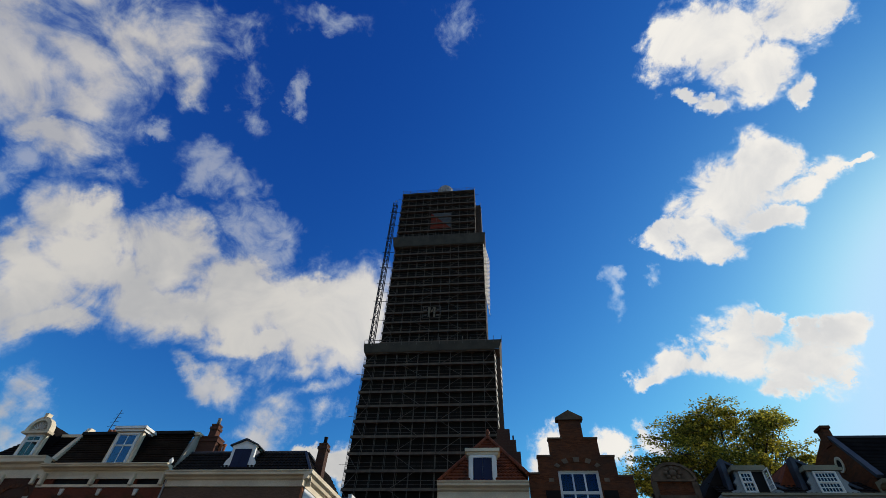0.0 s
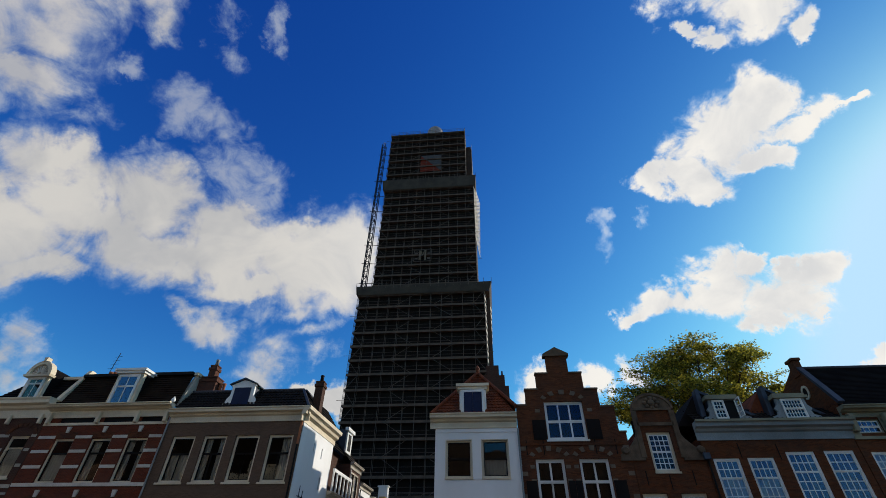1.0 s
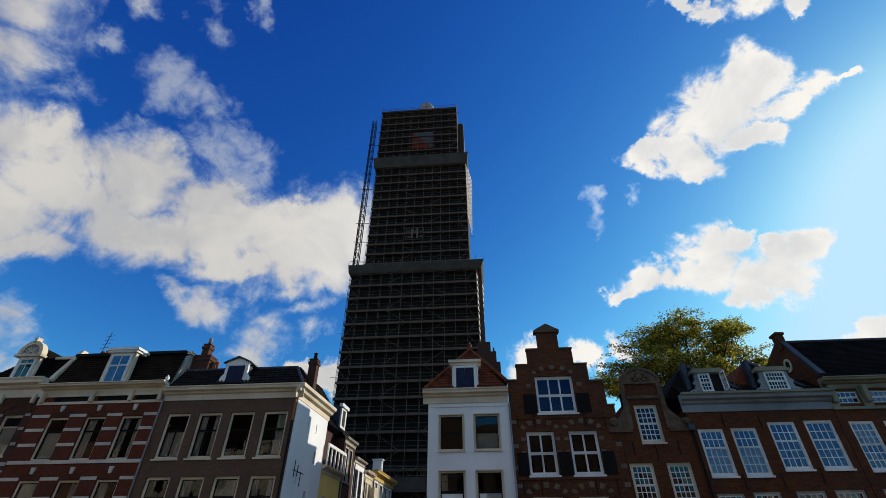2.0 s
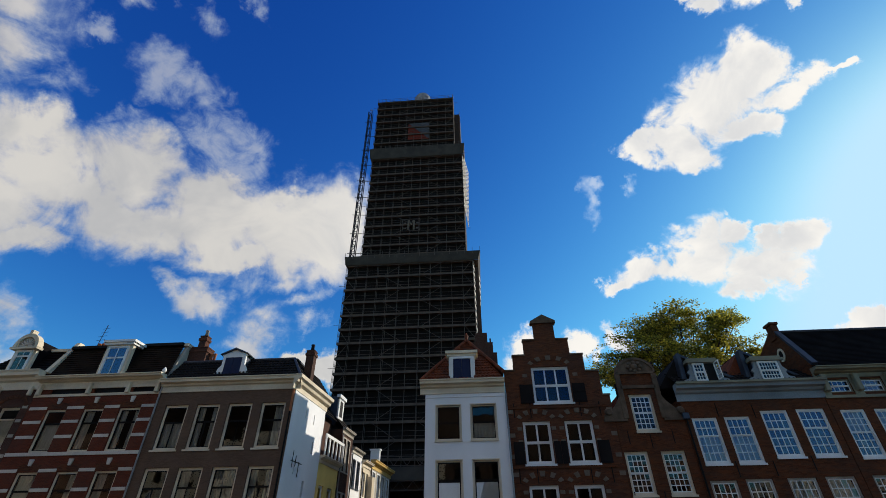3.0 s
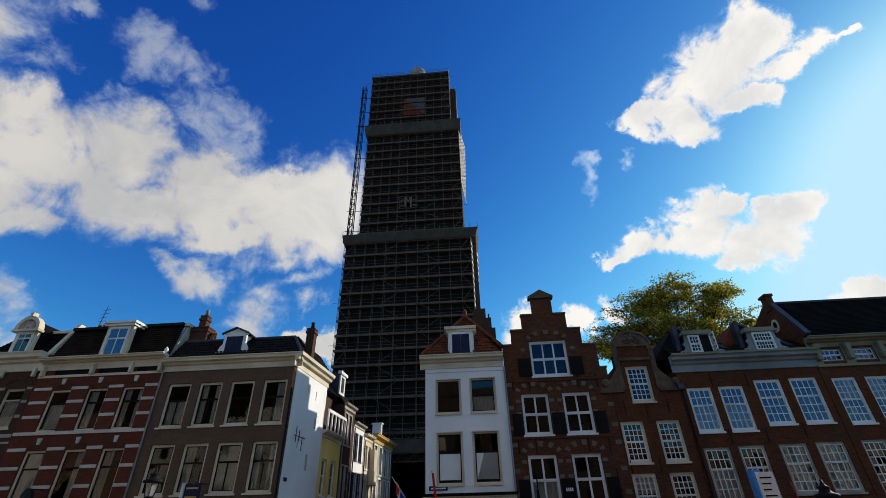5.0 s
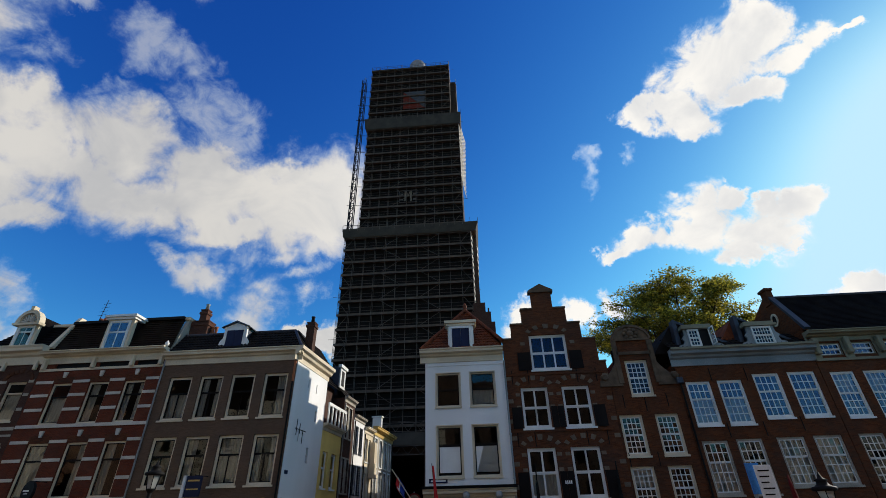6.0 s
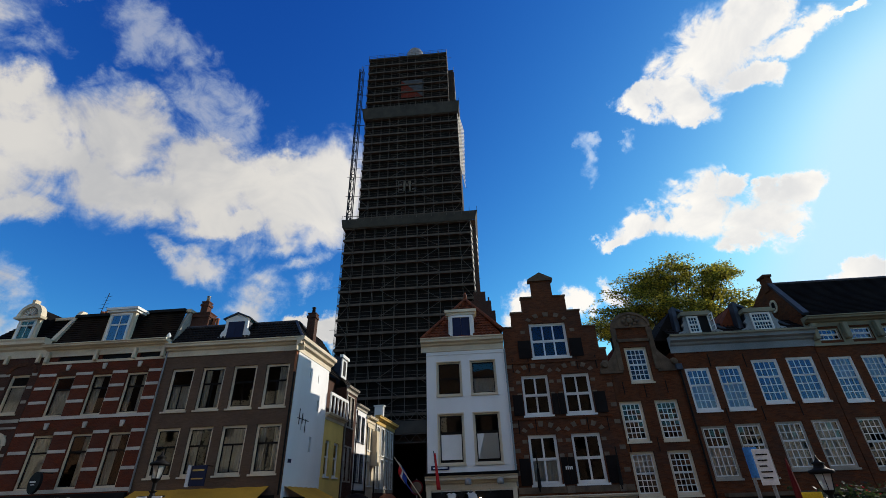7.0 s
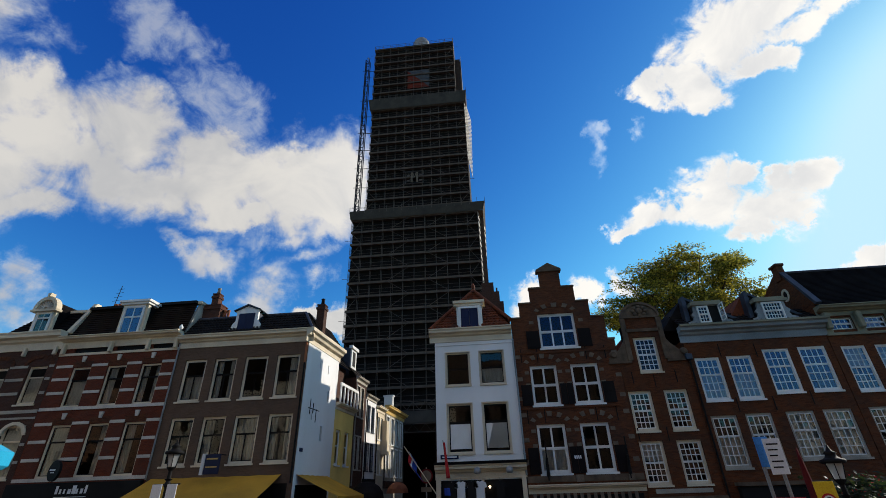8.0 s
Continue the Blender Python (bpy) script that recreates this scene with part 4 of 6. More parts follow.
def lane_houses():
    """The row along the lane, seen end on."""
    def lane(u, label):
        d = u - 27.0
        h = thing("townhouse", (-11.28 + 0.064 * d, u, 0), label, "house", "houses along the lane", LANE_TURN)
        OFFSET[h.name] = u
        return h

    h = lane(32.2, "yellow rendered lane house with a white balcony")
    wins = [(32.75, 33.65, 4.75, 7.0), (34.4, 35.4, 4.75, 7.0)]
    house_shell(h, 32.2, 36.05, 8.45, wins, YELLOW_WALL, depth=6)
    for a, b, c, d in wins:
        window(h, a, b, c, d, 1, (1, 1), 0.55, mat=WHITE, curtain="half")
    cornice("balcony_edge", CREAM, h, 32.2, 36.05, 8.3, 8.75, 0.4)
    rail = boxes("balcony_rail", WHITE, h, (32.3, 36.0, -0.33, -0.22, 9.95, 10.15))
    for k in range(6):
        boxes("baluster", WHITE, rail, (32.3 + k * 0.72, 32.42 + k * 0.72, -0.32, -0.23, 8.75, 9.95))
    boxes("upper_wall", DARK_BRICK, h, (32.25, 36.0, 0.9, 6.0, 8.45, 11.9))
    courses("roof", SLATE, h, (32.2, 0.5, 11.8), (36.4, 0.5, 11.8), (32.2, 3.2, 15.0), (36.4, 3.2, 15.0), 10)

    h = lane(36.1, "grey lane house with tall narrow windows and a dormer")
    wins = [(36.5 + k * 0.95, 37.15 + k * 0.95, z, z + 2.3) for k in range(2) for z in (4.6, 8.4)]
    house_shell(h, 36.1, 38.75, 11.3, wins, DARK_BRICK, depth=6)
    for a, b, c, d in wins:
        window(h, a, b, c, d, 1, (1, 1), 0.6, mat=SAND, sash=WHITE, trim=0.12, trim_mat=SAND)
    cornice("cornice", SAND, h, 36.1, 38.75, 11.0, 11.45, 0.3)
    downpipe(h, 36.2, 3.5, 10.9, PIPE)
    courses("roof", BLACK_TILE, h, (36.1, 0.0, 11.4), (38.75, 0.0, 11.4), (36.1, 2.6, 14.4), (38.75, 2.6, 14.4), 10)
    boxes("dormer", LEAD, h, (36.2, 37.6, 0.7, 3.0, 11.6, 13.9))
    boxes("dormer_front", WHITE, h, (36.3, 37.5, 0.62, 0.7, 12.2, 13.8), (36.1, 37.7, 0.5, 0.8, 13.8, 14.05))
    boxes("dormer_pane", BLACK, h, (36.6, 37.2, 0.6, 0.62, 12.4, 13.6))

    h = lane(38.8, "narrow white rendered lane house")
    wins = [(39.3, 40.0, z, z + 2.0) for z in (4.6, 7.6)] + [(40.5, 41.2, z, z + 2.0) for z in (4.6, 7.6)]
    house_shell(h, 38.8, 41.75, 10.4, wins, STUCCO, depth=6)
    for a, b, c, d in wins:
        window(h, a, b, c, d, 1, (1, 1), 0.55, mat=LEAD, trim=0.08)
    cornice("cornice", SAND, h, 38.8, 41.75, 10.1, 10.5, 0.3)
    downpipe(h, 38.9, 3.5, 10.0, BLACK)
    boxes("shop_band", BLACK, h, (38.8, 41.75, -0.12, 0.0, 3.3, 4.0))
    courses("roof", SLATE, h, (38.8, 0.0, 10.4), (41.75, 0.0, 10.4), (38.8, 2.6, 12.6), (41.75, 2.6, 12.6), 8)

    h = lane(41.8, "low cream lane house with bay")
    wins = [(42.3, 43.0, z, z + 1.9) for z in (4.4, 7.2)] + [(43.3, 44.0, z, z + 1.9) for z in (4.4, 7.2)]
    house_shell(h, 41.8, 44.45, 9.8, wins, CREAM, depth=6)
    for a, b, c, d in wins:
        window(h, a, b, c, d, 1, (1, 1), 0.55, mat=WHITE)
    cornice("cornice", CREAM, h, 41.8, 44.45, 9.5, 10.0, 0.4)
    downpipe(h, 41.9, 3.5, 9.4, BLACK)
    boxes("bay", CREAM, h, (43.6, 44.4, -0.5, 0.0, 6.0, 8.9), (43.5, 44.5, -0.65, 0.0, 6.0, 6.25))
    courses("roof", SLATE, h, (41.8, 0.0, 9.9), (44.45, 0.0, 9.9), (41.8, 2.6, 12.0), (44.45, 2.6, 12.0), 8)

    h = lane(44.5, "sand-coloured end house with an ochre cornice")
    wins = [(45.2 + k * 1.7, 46.1 + k * 1.7, z, z + 2.4) for k in range(4) for z in (4.3, 7.1)]
    house_shell(h, 44.5, 51.8, 10.0, wins, SAND, depth=5)
    for a, b, c, d in wins:
        window(h, a, b, c, d, 1, (1, 1), 0.55, mat=WHITE, trim=0.12, curtain="half")
    cornice("cornice", GOLD, h, 44.4, 51.9, 9.75, 10.45, 0.55)
    downpipe(h, 44.6, 3.5, 9.7, BLACK)
    downpipe(h, 51.6, 3.5, 9.7, BLACK)
    boxes("shop_band", DARK_BRICK, h, (44.5, 51.8, -0.1, 0.0, 3.3, 3.9))
    boxes("dormer", WHITE, h, (47.45, 47.95, 0.1, 1.0, 10.4, 11.8), (47.38, 48.02, 0.0, 1.1, 11.8, 11.92))


def house_white():
    h = townhouse(-3.2, "narrow white rendered house with a red tiled hipped roof")
    x0, x1 = -3.15, 1.62
    wins = [(-2.5, -1.08), (-0.46, 0.98)]
    holes = [(a, b, 8.45, 10.38) for a, b in wins] + [(a, b, 4.78, 7.38) for a, b in wins]
    house_shell(h, x0, x1, 11.3, holes, STUCCO)
    for i, (a, b) in enumerate(wins):
        window(h, a, b, 8.45, 10.38, 1, (1, 1), 0.5, mat=CREAM, sash=BLACK, curtain="" if i == 0 else "half", border=0.08, trim=0.06, y=0.1)
        w = window(h, a, b, 4.78, 7.38, 1, (1, 1), 0.62, mat=CREAM, sash=BLACK, border=0.08, trim=0.06, y=0.1, rail=0.1)
        boxes("window_film", WHITE, w, (a + 0.14, b - 0.14, 0.172, 0.178, 5.0, 6.3), label="frosted white lower pane film")
    cornice("cornice", CREAM, h, x0, x1, 11.05, 11.82, 0.5, left=0.32, right=0.0)
    boxes("string_course", STUCCO, h, (x0, x1, -0.04, 0.0, 10.82, 10.95))
    apex = (-0.62, 2.9, 15.6)
    rear = (-0.62, 8.8, 15.6)
    courses("roof", RED_TILE, h, (-3.4, -0.2, 11.82), (1.62, -0.2, 11.82), (-0.72, 2.9, 15.6), (-0.52, 2.9, 15.6), 16, "orange-red clay pantiles", 0.24)
    courses("roof", RED_TILE, h, (-3.4, -0.2, 11.82), (-3.4, 8.8, 11.82), apex, rear, 16, "", 0.24)
    courses("roof", RED_TILE, h, (1.62, -0.2, 12.3), (1.62, 8.8, 12.3), apex, rear, 16, "", 0.24)
    for end in ((-3.4, -0.2, 11.85), (1.62, -0.2, 12.2)):
        bm = bmesh.new()
        a, b = Vector(end), Vector(apex)
        for k in range(17):
            p, q = a.lerp(b, k / 17), a.lerp(b, (k + 1.15) / 17)
            rod(bm, p + Vector((0, 0, 0.03)), q + Vector((0, 0, 0.08)), 0.13, 8, 0.1)
        part("hip_tiles", bm, RED_TILE, h)
    bm = bmesh.new()
    spun(bm, [(0.14, 15.6), (0.1, 15.8), (0.16, 15.95), (0.03, 16.2)], 8, (-0.62, 2.9))
    part("finial", bm, RED_TILE, h, smooth=True)
    # dormer
    solid("dormer", WHITE, h, [(-1.72, 11.85), (-0.1, 11.85), (-0.1, 13.4), (-1.72, 13.4)], 0.0, 0.25)
    solid("dormer_body", LEAD, h, [(-1.64, 11.85), (-0.18, 11.85), (-0.18, 13.38), (-1.64, 13.38)], 0.25, 2.2)
    boxes("dormer_cornice", CREAM, h, (-1.82, 0.0, -0.12, 0.7, 13.35, 13.52), (-1.92, 0.1, -0.22, 0.8, 13.52, 13.7))
    boxes("dormer_frame", WHITE, h, (-1.62, -1.46, -0.1, 0.0, 11.86, 13.34), (-0.36, -0.2, -0.1, 0.0, 11.86, 13.34), (-1.46, -0.36, -0.1, 0.0, 13.2, 13.34))
    for a in (-1.44, -0.9):
        boxes("shutter_leaf", NAVY, h, (a, a + 0.52, -0.07, -0.01, 11.88, 13.18), (a + 0.07, a + 0.45, -0.085, -0.07, 11.96, 12.48), (a + 0.07, a + 0.45, -0.085, -0.07, 12.58, 13.1), label="dark blue closed dormer shutter")
    # shop
    boxes("shop_roof", SLATE, h, (x0 - 0.15, x1 + 0.12, -0.55, 0.0, 4.2, 4.34))
    cornice("shop_cornice", CREAM, h, x0 - 0.1, x1 + 0.05, 3.5, 4.2, 0.5)
    for x in (-0.95, 0.75):
        bm = bmesh.new()
        spun(bm, [(0.14, 3.72), (0.19, 3.8), (0.16, 3.98), (0.05, 4.05)], 12, (x, -0.62))
        part("shop_lamp", bm, STEEL, h, smooth=True)
    boxes("shop_frame", CREAM, h, (x0 - 0.05, x0 + 0.2, -0.2, 0.0, 0, 3.5), (x1 - 0.25, x1 - 0.03, -0.2, 0.0, 0, 3.5), (-0.75, -0.62, -0.12, 0.0, 0, 3.5))
    boxes("shop_window", BLACK, h, (x0 + 0.2, -0.75, -0.04, 0.0, 0.6, 3.45), (-0.62, x1 - 0.25, -0.04, 0.0, 0.6, 3.45))
    downpipe(h, x1 + 0.02, 3.6, 11.0, BLUE_GREY)
    boxes("street_sign", NAVY, h, (-2.95, -1.95, -0.04, -0.004, 4.5, 4.72), label="dark blue street name plate")
    boxes("sign_bars", CLOTH, h, (-2.85, -2.05, -0.05, -0.04, 4.57, 4.64))
    # stepped brick gable at the back
    bm = bmesh.new()
    pierced(bm, -2.9, 1.62, [(-2.9, -0.6, 14.0), (-0.6, 0.0, 16.8), (0.0, 0.95, 17.55), (0.95, 1.35, 16.75), (1.35, 1.62, 15.9)], [], 6.0, 9.2, base=11.3)
    part("rear_gable", bm, DARK_BRICK, h)
    for a in ((0.3, 0.5, 6.1, 6.4, 17.55, 18.0), (1.12, 1.24, 6.1, 6.3, 16.75, 17.1)):
        boxes("gable_pot", DARK_BRICK, h, a)


def house_stepped():
    h = townhouse(1.65, "brown brick house with a stepped gable and white cross windows")
    x0, x1 = 1.66, 7.66
    steps = [(x0, 2.26, 12.3), (2.26, 3.0, 13.25), (3.0, 3.75, 14.25), (3.75, 5.05, 15.45), (5.05, 5.8, 14.25), (5.8, 6.55, 13.22), (6.55, 7.3, 12.15), (7.3, x1, 10.7)]
    top = (3.3, 5.53, 10.35, 12.53)
    pairs = [(2.47, 4.02), (4.83, 6.4)]
    holes = [top] + [(a, b, 7.1, 9.35) for a, b in pairs] + [(a, b, 3.62, 6.08) for a, b in pairs]
    house_shell(h, x0, x1, steps, holes, GABLE_BRICK, side_top=10.2)
    # near-black sheet paints the attic's shade behind the top window
    boxes("attic_shade_sheet", DIM, h, (2.3, 6.5, 0.9, 1.0, 10.1, 13.0))
    GLAZING[0] = DIM_SKY_GLASS
    window(h, *top, 3, (1, 1), 0.48, bar=0.09, rail=0.1, border=0.1)
    GLAZING[0] = GLASS
    looks = iter(["", "half", "", ""])
    for a, b in pairs:
        window(h, a, b, 7.1, 9.35, 2, (1, 1), 0.5, bar=0.1, rail=0.1, curtain=next(looks))
        window(h, a, b, 3.62, 6.08, 2, (1, 1), 0.5, bar=0.1, rail=0.1, curtain=next(looks))
    for a, b, z in steps:
        boxes("coping", GREY_STONE, h, (a - 0.04, b + 0.04, -0.06, 0.36, z, z + 0.09))
    solid("pinnacle_cap", GREY_STONE, h, [(3.6, 15.4), (5.2, 15.4), (5.2, 15.55), (4.4, 16.0), (3.6, 15.55)], -0.1, 0.4)
    for a, b, z0, z1 in ((2.5, 3.25, 10.35, 11.45), (5.58, 6.33, 10.35, 11.45), (1.85, 2.42, 7.1, 8.25), (4.08, 4.43, 7.1, 8.25), (4.45, 4.78, 7.1, 8.25), (6.45, 7.1, 7.1, 8.25), (1.85, 2.42, 3.6, 4.9), (4.08, 4.43, 3.6, 4.9), (4.45, 4.78, 3.6, 4.9), (6.45, 7.1, 3.6, 4.9)):
        boxes("shutter", SHUTTER, h, (a, b, -0.06, -0.01, z0, z1), (a + 0.06, b - 0.06, -0.075, -0.06, z0 + 0.08, z0 + (z1 - z0) * 0.48), (a + 0.06, b - 0.06, -0.075, -0.06, z0 + (z1 - z0) * 0.54, z1 - 0.08))
    # relieving arches with alternating stone blocks
    for mid, z, r in [(a + 0.78, zz, 0.95) for a, b in pairs for zz in (9.38, 6.12)] + [(4.41, 12.56, 1.15)]:
        rise = 0.42
        n = 9
        for k in range(n):
            t0, t1 = math.pi * (0.12 + 0.76 * (k + 0.04) / n), math.pi * (0.12 + 0.76 * (k + 0.96) / n)
            pts = [(mid + q * math.cos(t), z + (q - r + rise) * math.sin(t) * 1.15 - 0.1) for q, t in ((r, t0), (r + 0.24, t0), (r + 0.24, t1), (r, t1))]
            stone = k % 2 == 0
            solid("arch_stone" if stone else "arch_bricks", BLOCK if stone else BROWN, h, pts, -0.045 if stone else -0.02, 0.0)
    for z in (4.2, 5.3, 6.6, 7.5, 8.6, 9.9):
        for a, b in ((x0 + 0.03, x0 + 0.33), (x1 - 0.35, x1 - 0.03)):
            boxes("quoin", BLOCK, h, (a, b, -0.02, 0.0, z - 0.11, z + 0.11), bevel=0.01)
    for a, b in pairs:
        for z in (5.0, 5.75, 8.25, 8.95):
            for x in (a - 0.32, b + 0.04):
                boxes("quoin", BLOCK, h, (x, x + 0.26, -0.018, 0.0, z - 0.09, z + 0.09), bevel=0.01)
    for z in (10.9, 12.0):
        for x in (2.75, 5.75):
            boxes("quoin", BLOCK, h, (x, x + 0.28, -0.018, 0.0, z - 0.1, z + 0.1), bevel=0.01)
    for z in (6.94, 10.1):
        boxes("belt_course", BROWN, h, (x0, x1 - 0.3, -0.06, 0.0, z - 0.06, z + 0.06))
    anchors(h, 0.8, *((x, z) for x in (2.05, 6.95, 3.0, 5.85) for z in (9.55, 6.15)))
    # shop
    boxes("stone_beam", GREY_STONE, h, (x0, x1, -0.08, 0.0, 3.22, 3.52))
    boxes("beam_block", BLOCK, h, (4.2, 4.6, -0.14, -0.08, 3.2, 3.54), (6.9, 7.2, -0.14, -0.08, 3.2, 3.54))
    cornice("shop_cornice", CREAM, h, x0, x1, 2.7, 3.12, 0.4)
    for k in range(16):
        boxes("valance_stripe", BLOCK, h, (x0 + 0.2 + k * 0.34, x0 + 0.37 + k * 0.34, -0.3, -0.28, 2.3, 2.7))
    boxes("shop_window", BLACK, h, (x0 + 0.2, x1 - 0.2, -0.03, 0.0, 0.4, 2.6))
    for x in (2.78, 6.98):
        bm = bmesh.new()
        rod(bm, (x, -0.12, 3.3), (x, -0.35, 5.3), 0.035, 8)
        rod(bm, (x, -0.14, 3.5), (x, -0.25, 4.4), 0.1, 8, 0.06)
        part("flag_pole", bm, BLACK, h)
    boxes("plaque_bars", CLOTH, h, *((4.27 + k * 0.1, 4.33 + k * 0.1, -0.09, -0.08, 4.3, 4.46) for k in range(4)))
    # roof behind the gable
    courses("roof", RED_TILE, h, (x0, 0.35, 10.2), (x0, 9, 10.2), (4.4, 0.35, 14.2), (4.4, 9, 14.2), 12, ribs=0.24)
    courses("roof", RED_TILE, h, (x1, 0.35, 10.2), (x1, 9, 10.2), (4.4, 0.35, 14.2), (4.4, 9, 14.2), 12, ribs=0.24)


def house_neck():
    h = townhouse(7.68, "brown brick house with a stone-trimmed neck gable")
    x0, x1 = 7.68, 11.48
    holes = [(8.72, 10.02, 8.66, 10.71)] + [(a, b, z0, z1) for a, b in ((7.77, 9.03), (9.71, 10.99)) for z0, z1 in ((5.53, 7.64), (2.93, 5.03))]
    house_shell(h, x0, x1, [(x0, 8.3, 9.4), (8.3, 10.42, 11.95), (10.42, x1, 9.4)], holes, BROWN, side_top=9.2)
    for k, (a, b, c, d) in enumerate(holes):
        GLAZING[0] = GLASS if k else DIM_SKY_GLASS
        window(h, a, b, c, d, 4, (3, 3), 0.5, mat=CREAM, sash=WHITE, border=0.13, bar=0.04, lip=0.02, curtain="" if k == 0 else "blind" if k == 2 else "")
    # near-black sheet stands in for attic shade behind the window
    boxes("attic_shade_sheet", DIM, h, (8.35, 10.4, 0.9, 1.0, 8.5, 11.6))
    m, r = 9.42, 1.02
    arc = [(m + r * math.cos(math.pi * k / 14), 11.95 + 0.78 * math.sin(math.pi * k / 14)) for k in range(15)]
    solid("gable_head", GREY_STONE, h, arc, -0.05, 0.3)
    ring = [(m + (r + 0.12) * math.cos(math.pi * k / 14), 11.98 + 0.9 * math.sin(math.pi * k / 14)) for k in range(15)]
    bm = bmesh.new()
    for (a, b), (c, d) in zip(zip(arc, ring), zip(arc[1:], ring[1:])):
        prism(bm, [a, b, d, c], -0.12, 0.32)
    part("gable_moulding", bm, GREY_STONE, h)
    bm = bmesh.new()
    for k in range(8):
        t = 2 * math.pi * k / 8
        bmesh.ops.create_icosphere(bm, subdivisions=2, radius=0.13, matrix=Matrix.Translation((m + 0.36 * math.cos(t), -0.06, 12.3 + 0.27 * math.sin(t))))
    bmesh.ops.create_icosphere(bm, subdivisions=2, radius=0.22, matrix=Matrix.Translation((m, -0.03, 12.3)))
    part("carved_rosette", bm, GREY_STONE, h, smooth=True)
    boxes("stone_lintel", GREY_STONE, h, (8.35, 10.35, -0.1, 0.0, 11.02, 11.2), (8.28, 10.44, -0.12, 0.0, 11.88, 12.0))
    for sgn, edge, end in ((-1, 8.3, 7.1), (1, 10.42, 11.7)):
        w = abs(end - edge)
        outline = [(edge, 11.6), (edge, 9.32), (end, 9.32), (end, 9.55)]
        for k in range(1, 9):
            t = k / 9
            outline.append((end - sgn * w * (t ** 0.55) * 0.98 + sgn * 0.16 * math.sin(t * math.pi * 2), 9.55 + 2.0 * t ** 1.7))
        solid("scroll_wing", GREY_STONE, h, outline, -0.06, 0.28)
        c, d = sorted((edge - sgn * 0.16, edge + sgn * 0.14))
        boxes("neck_pilaster", GREY_STONE, h, (c, d, -0.1, 0.0, 9.34, 11.88), bevel=0.02)
        a, b = sorted((edge, end))
        boxes("wing_coping", GREY_STONE, h, (a - 0.05, b + 0.05, -0.12, 0.3, 9.2, 9.33))
        bm = bmesh.new()
        bmesh.ops.create_cone(bm, cap_ends=True, segments=16, radius1=0.24, radius2=0.15, depth=0.16, matrix=pose(edge + sgn * 0.75 * w, -0.1, 9.72, 90))
        part("scroll", bm, GREY_STONE, h)
    boxes("belt", SAND, h, (8.1, 10.9, -0.03, 0.0, 2.55, 2.75))
    anchors(h, 0.7, (8.2, 8.0), (9.37, 7.8), (10.6, 8.0), (9.37, 5.0), (7.85, 5.0))
    boxes("shop_cornice", GREY_STONE, h, (x0, x1, -0.2, 0.0, 2.2, 2.4))
    chimney(h, 10.75, 11.3, 2.0, 2.7, 9.0, 13.2, DARK_BRICK, 0)
    courses("roof", RED_TILE, h, (x0, 0.35, 9.3), (x0, 9, 9.3), (9.4, 0.35, 11.9), (9.4, 9, 11.9), 8, ribs=0.24)
    courses("roof", RED_TILE, h, (x1, 0.35, 9.3), (x1, 9, 9.3), (9.4, 0.35, 11.9), (9.4, 9, 11.9), 8, ribs=0.24)


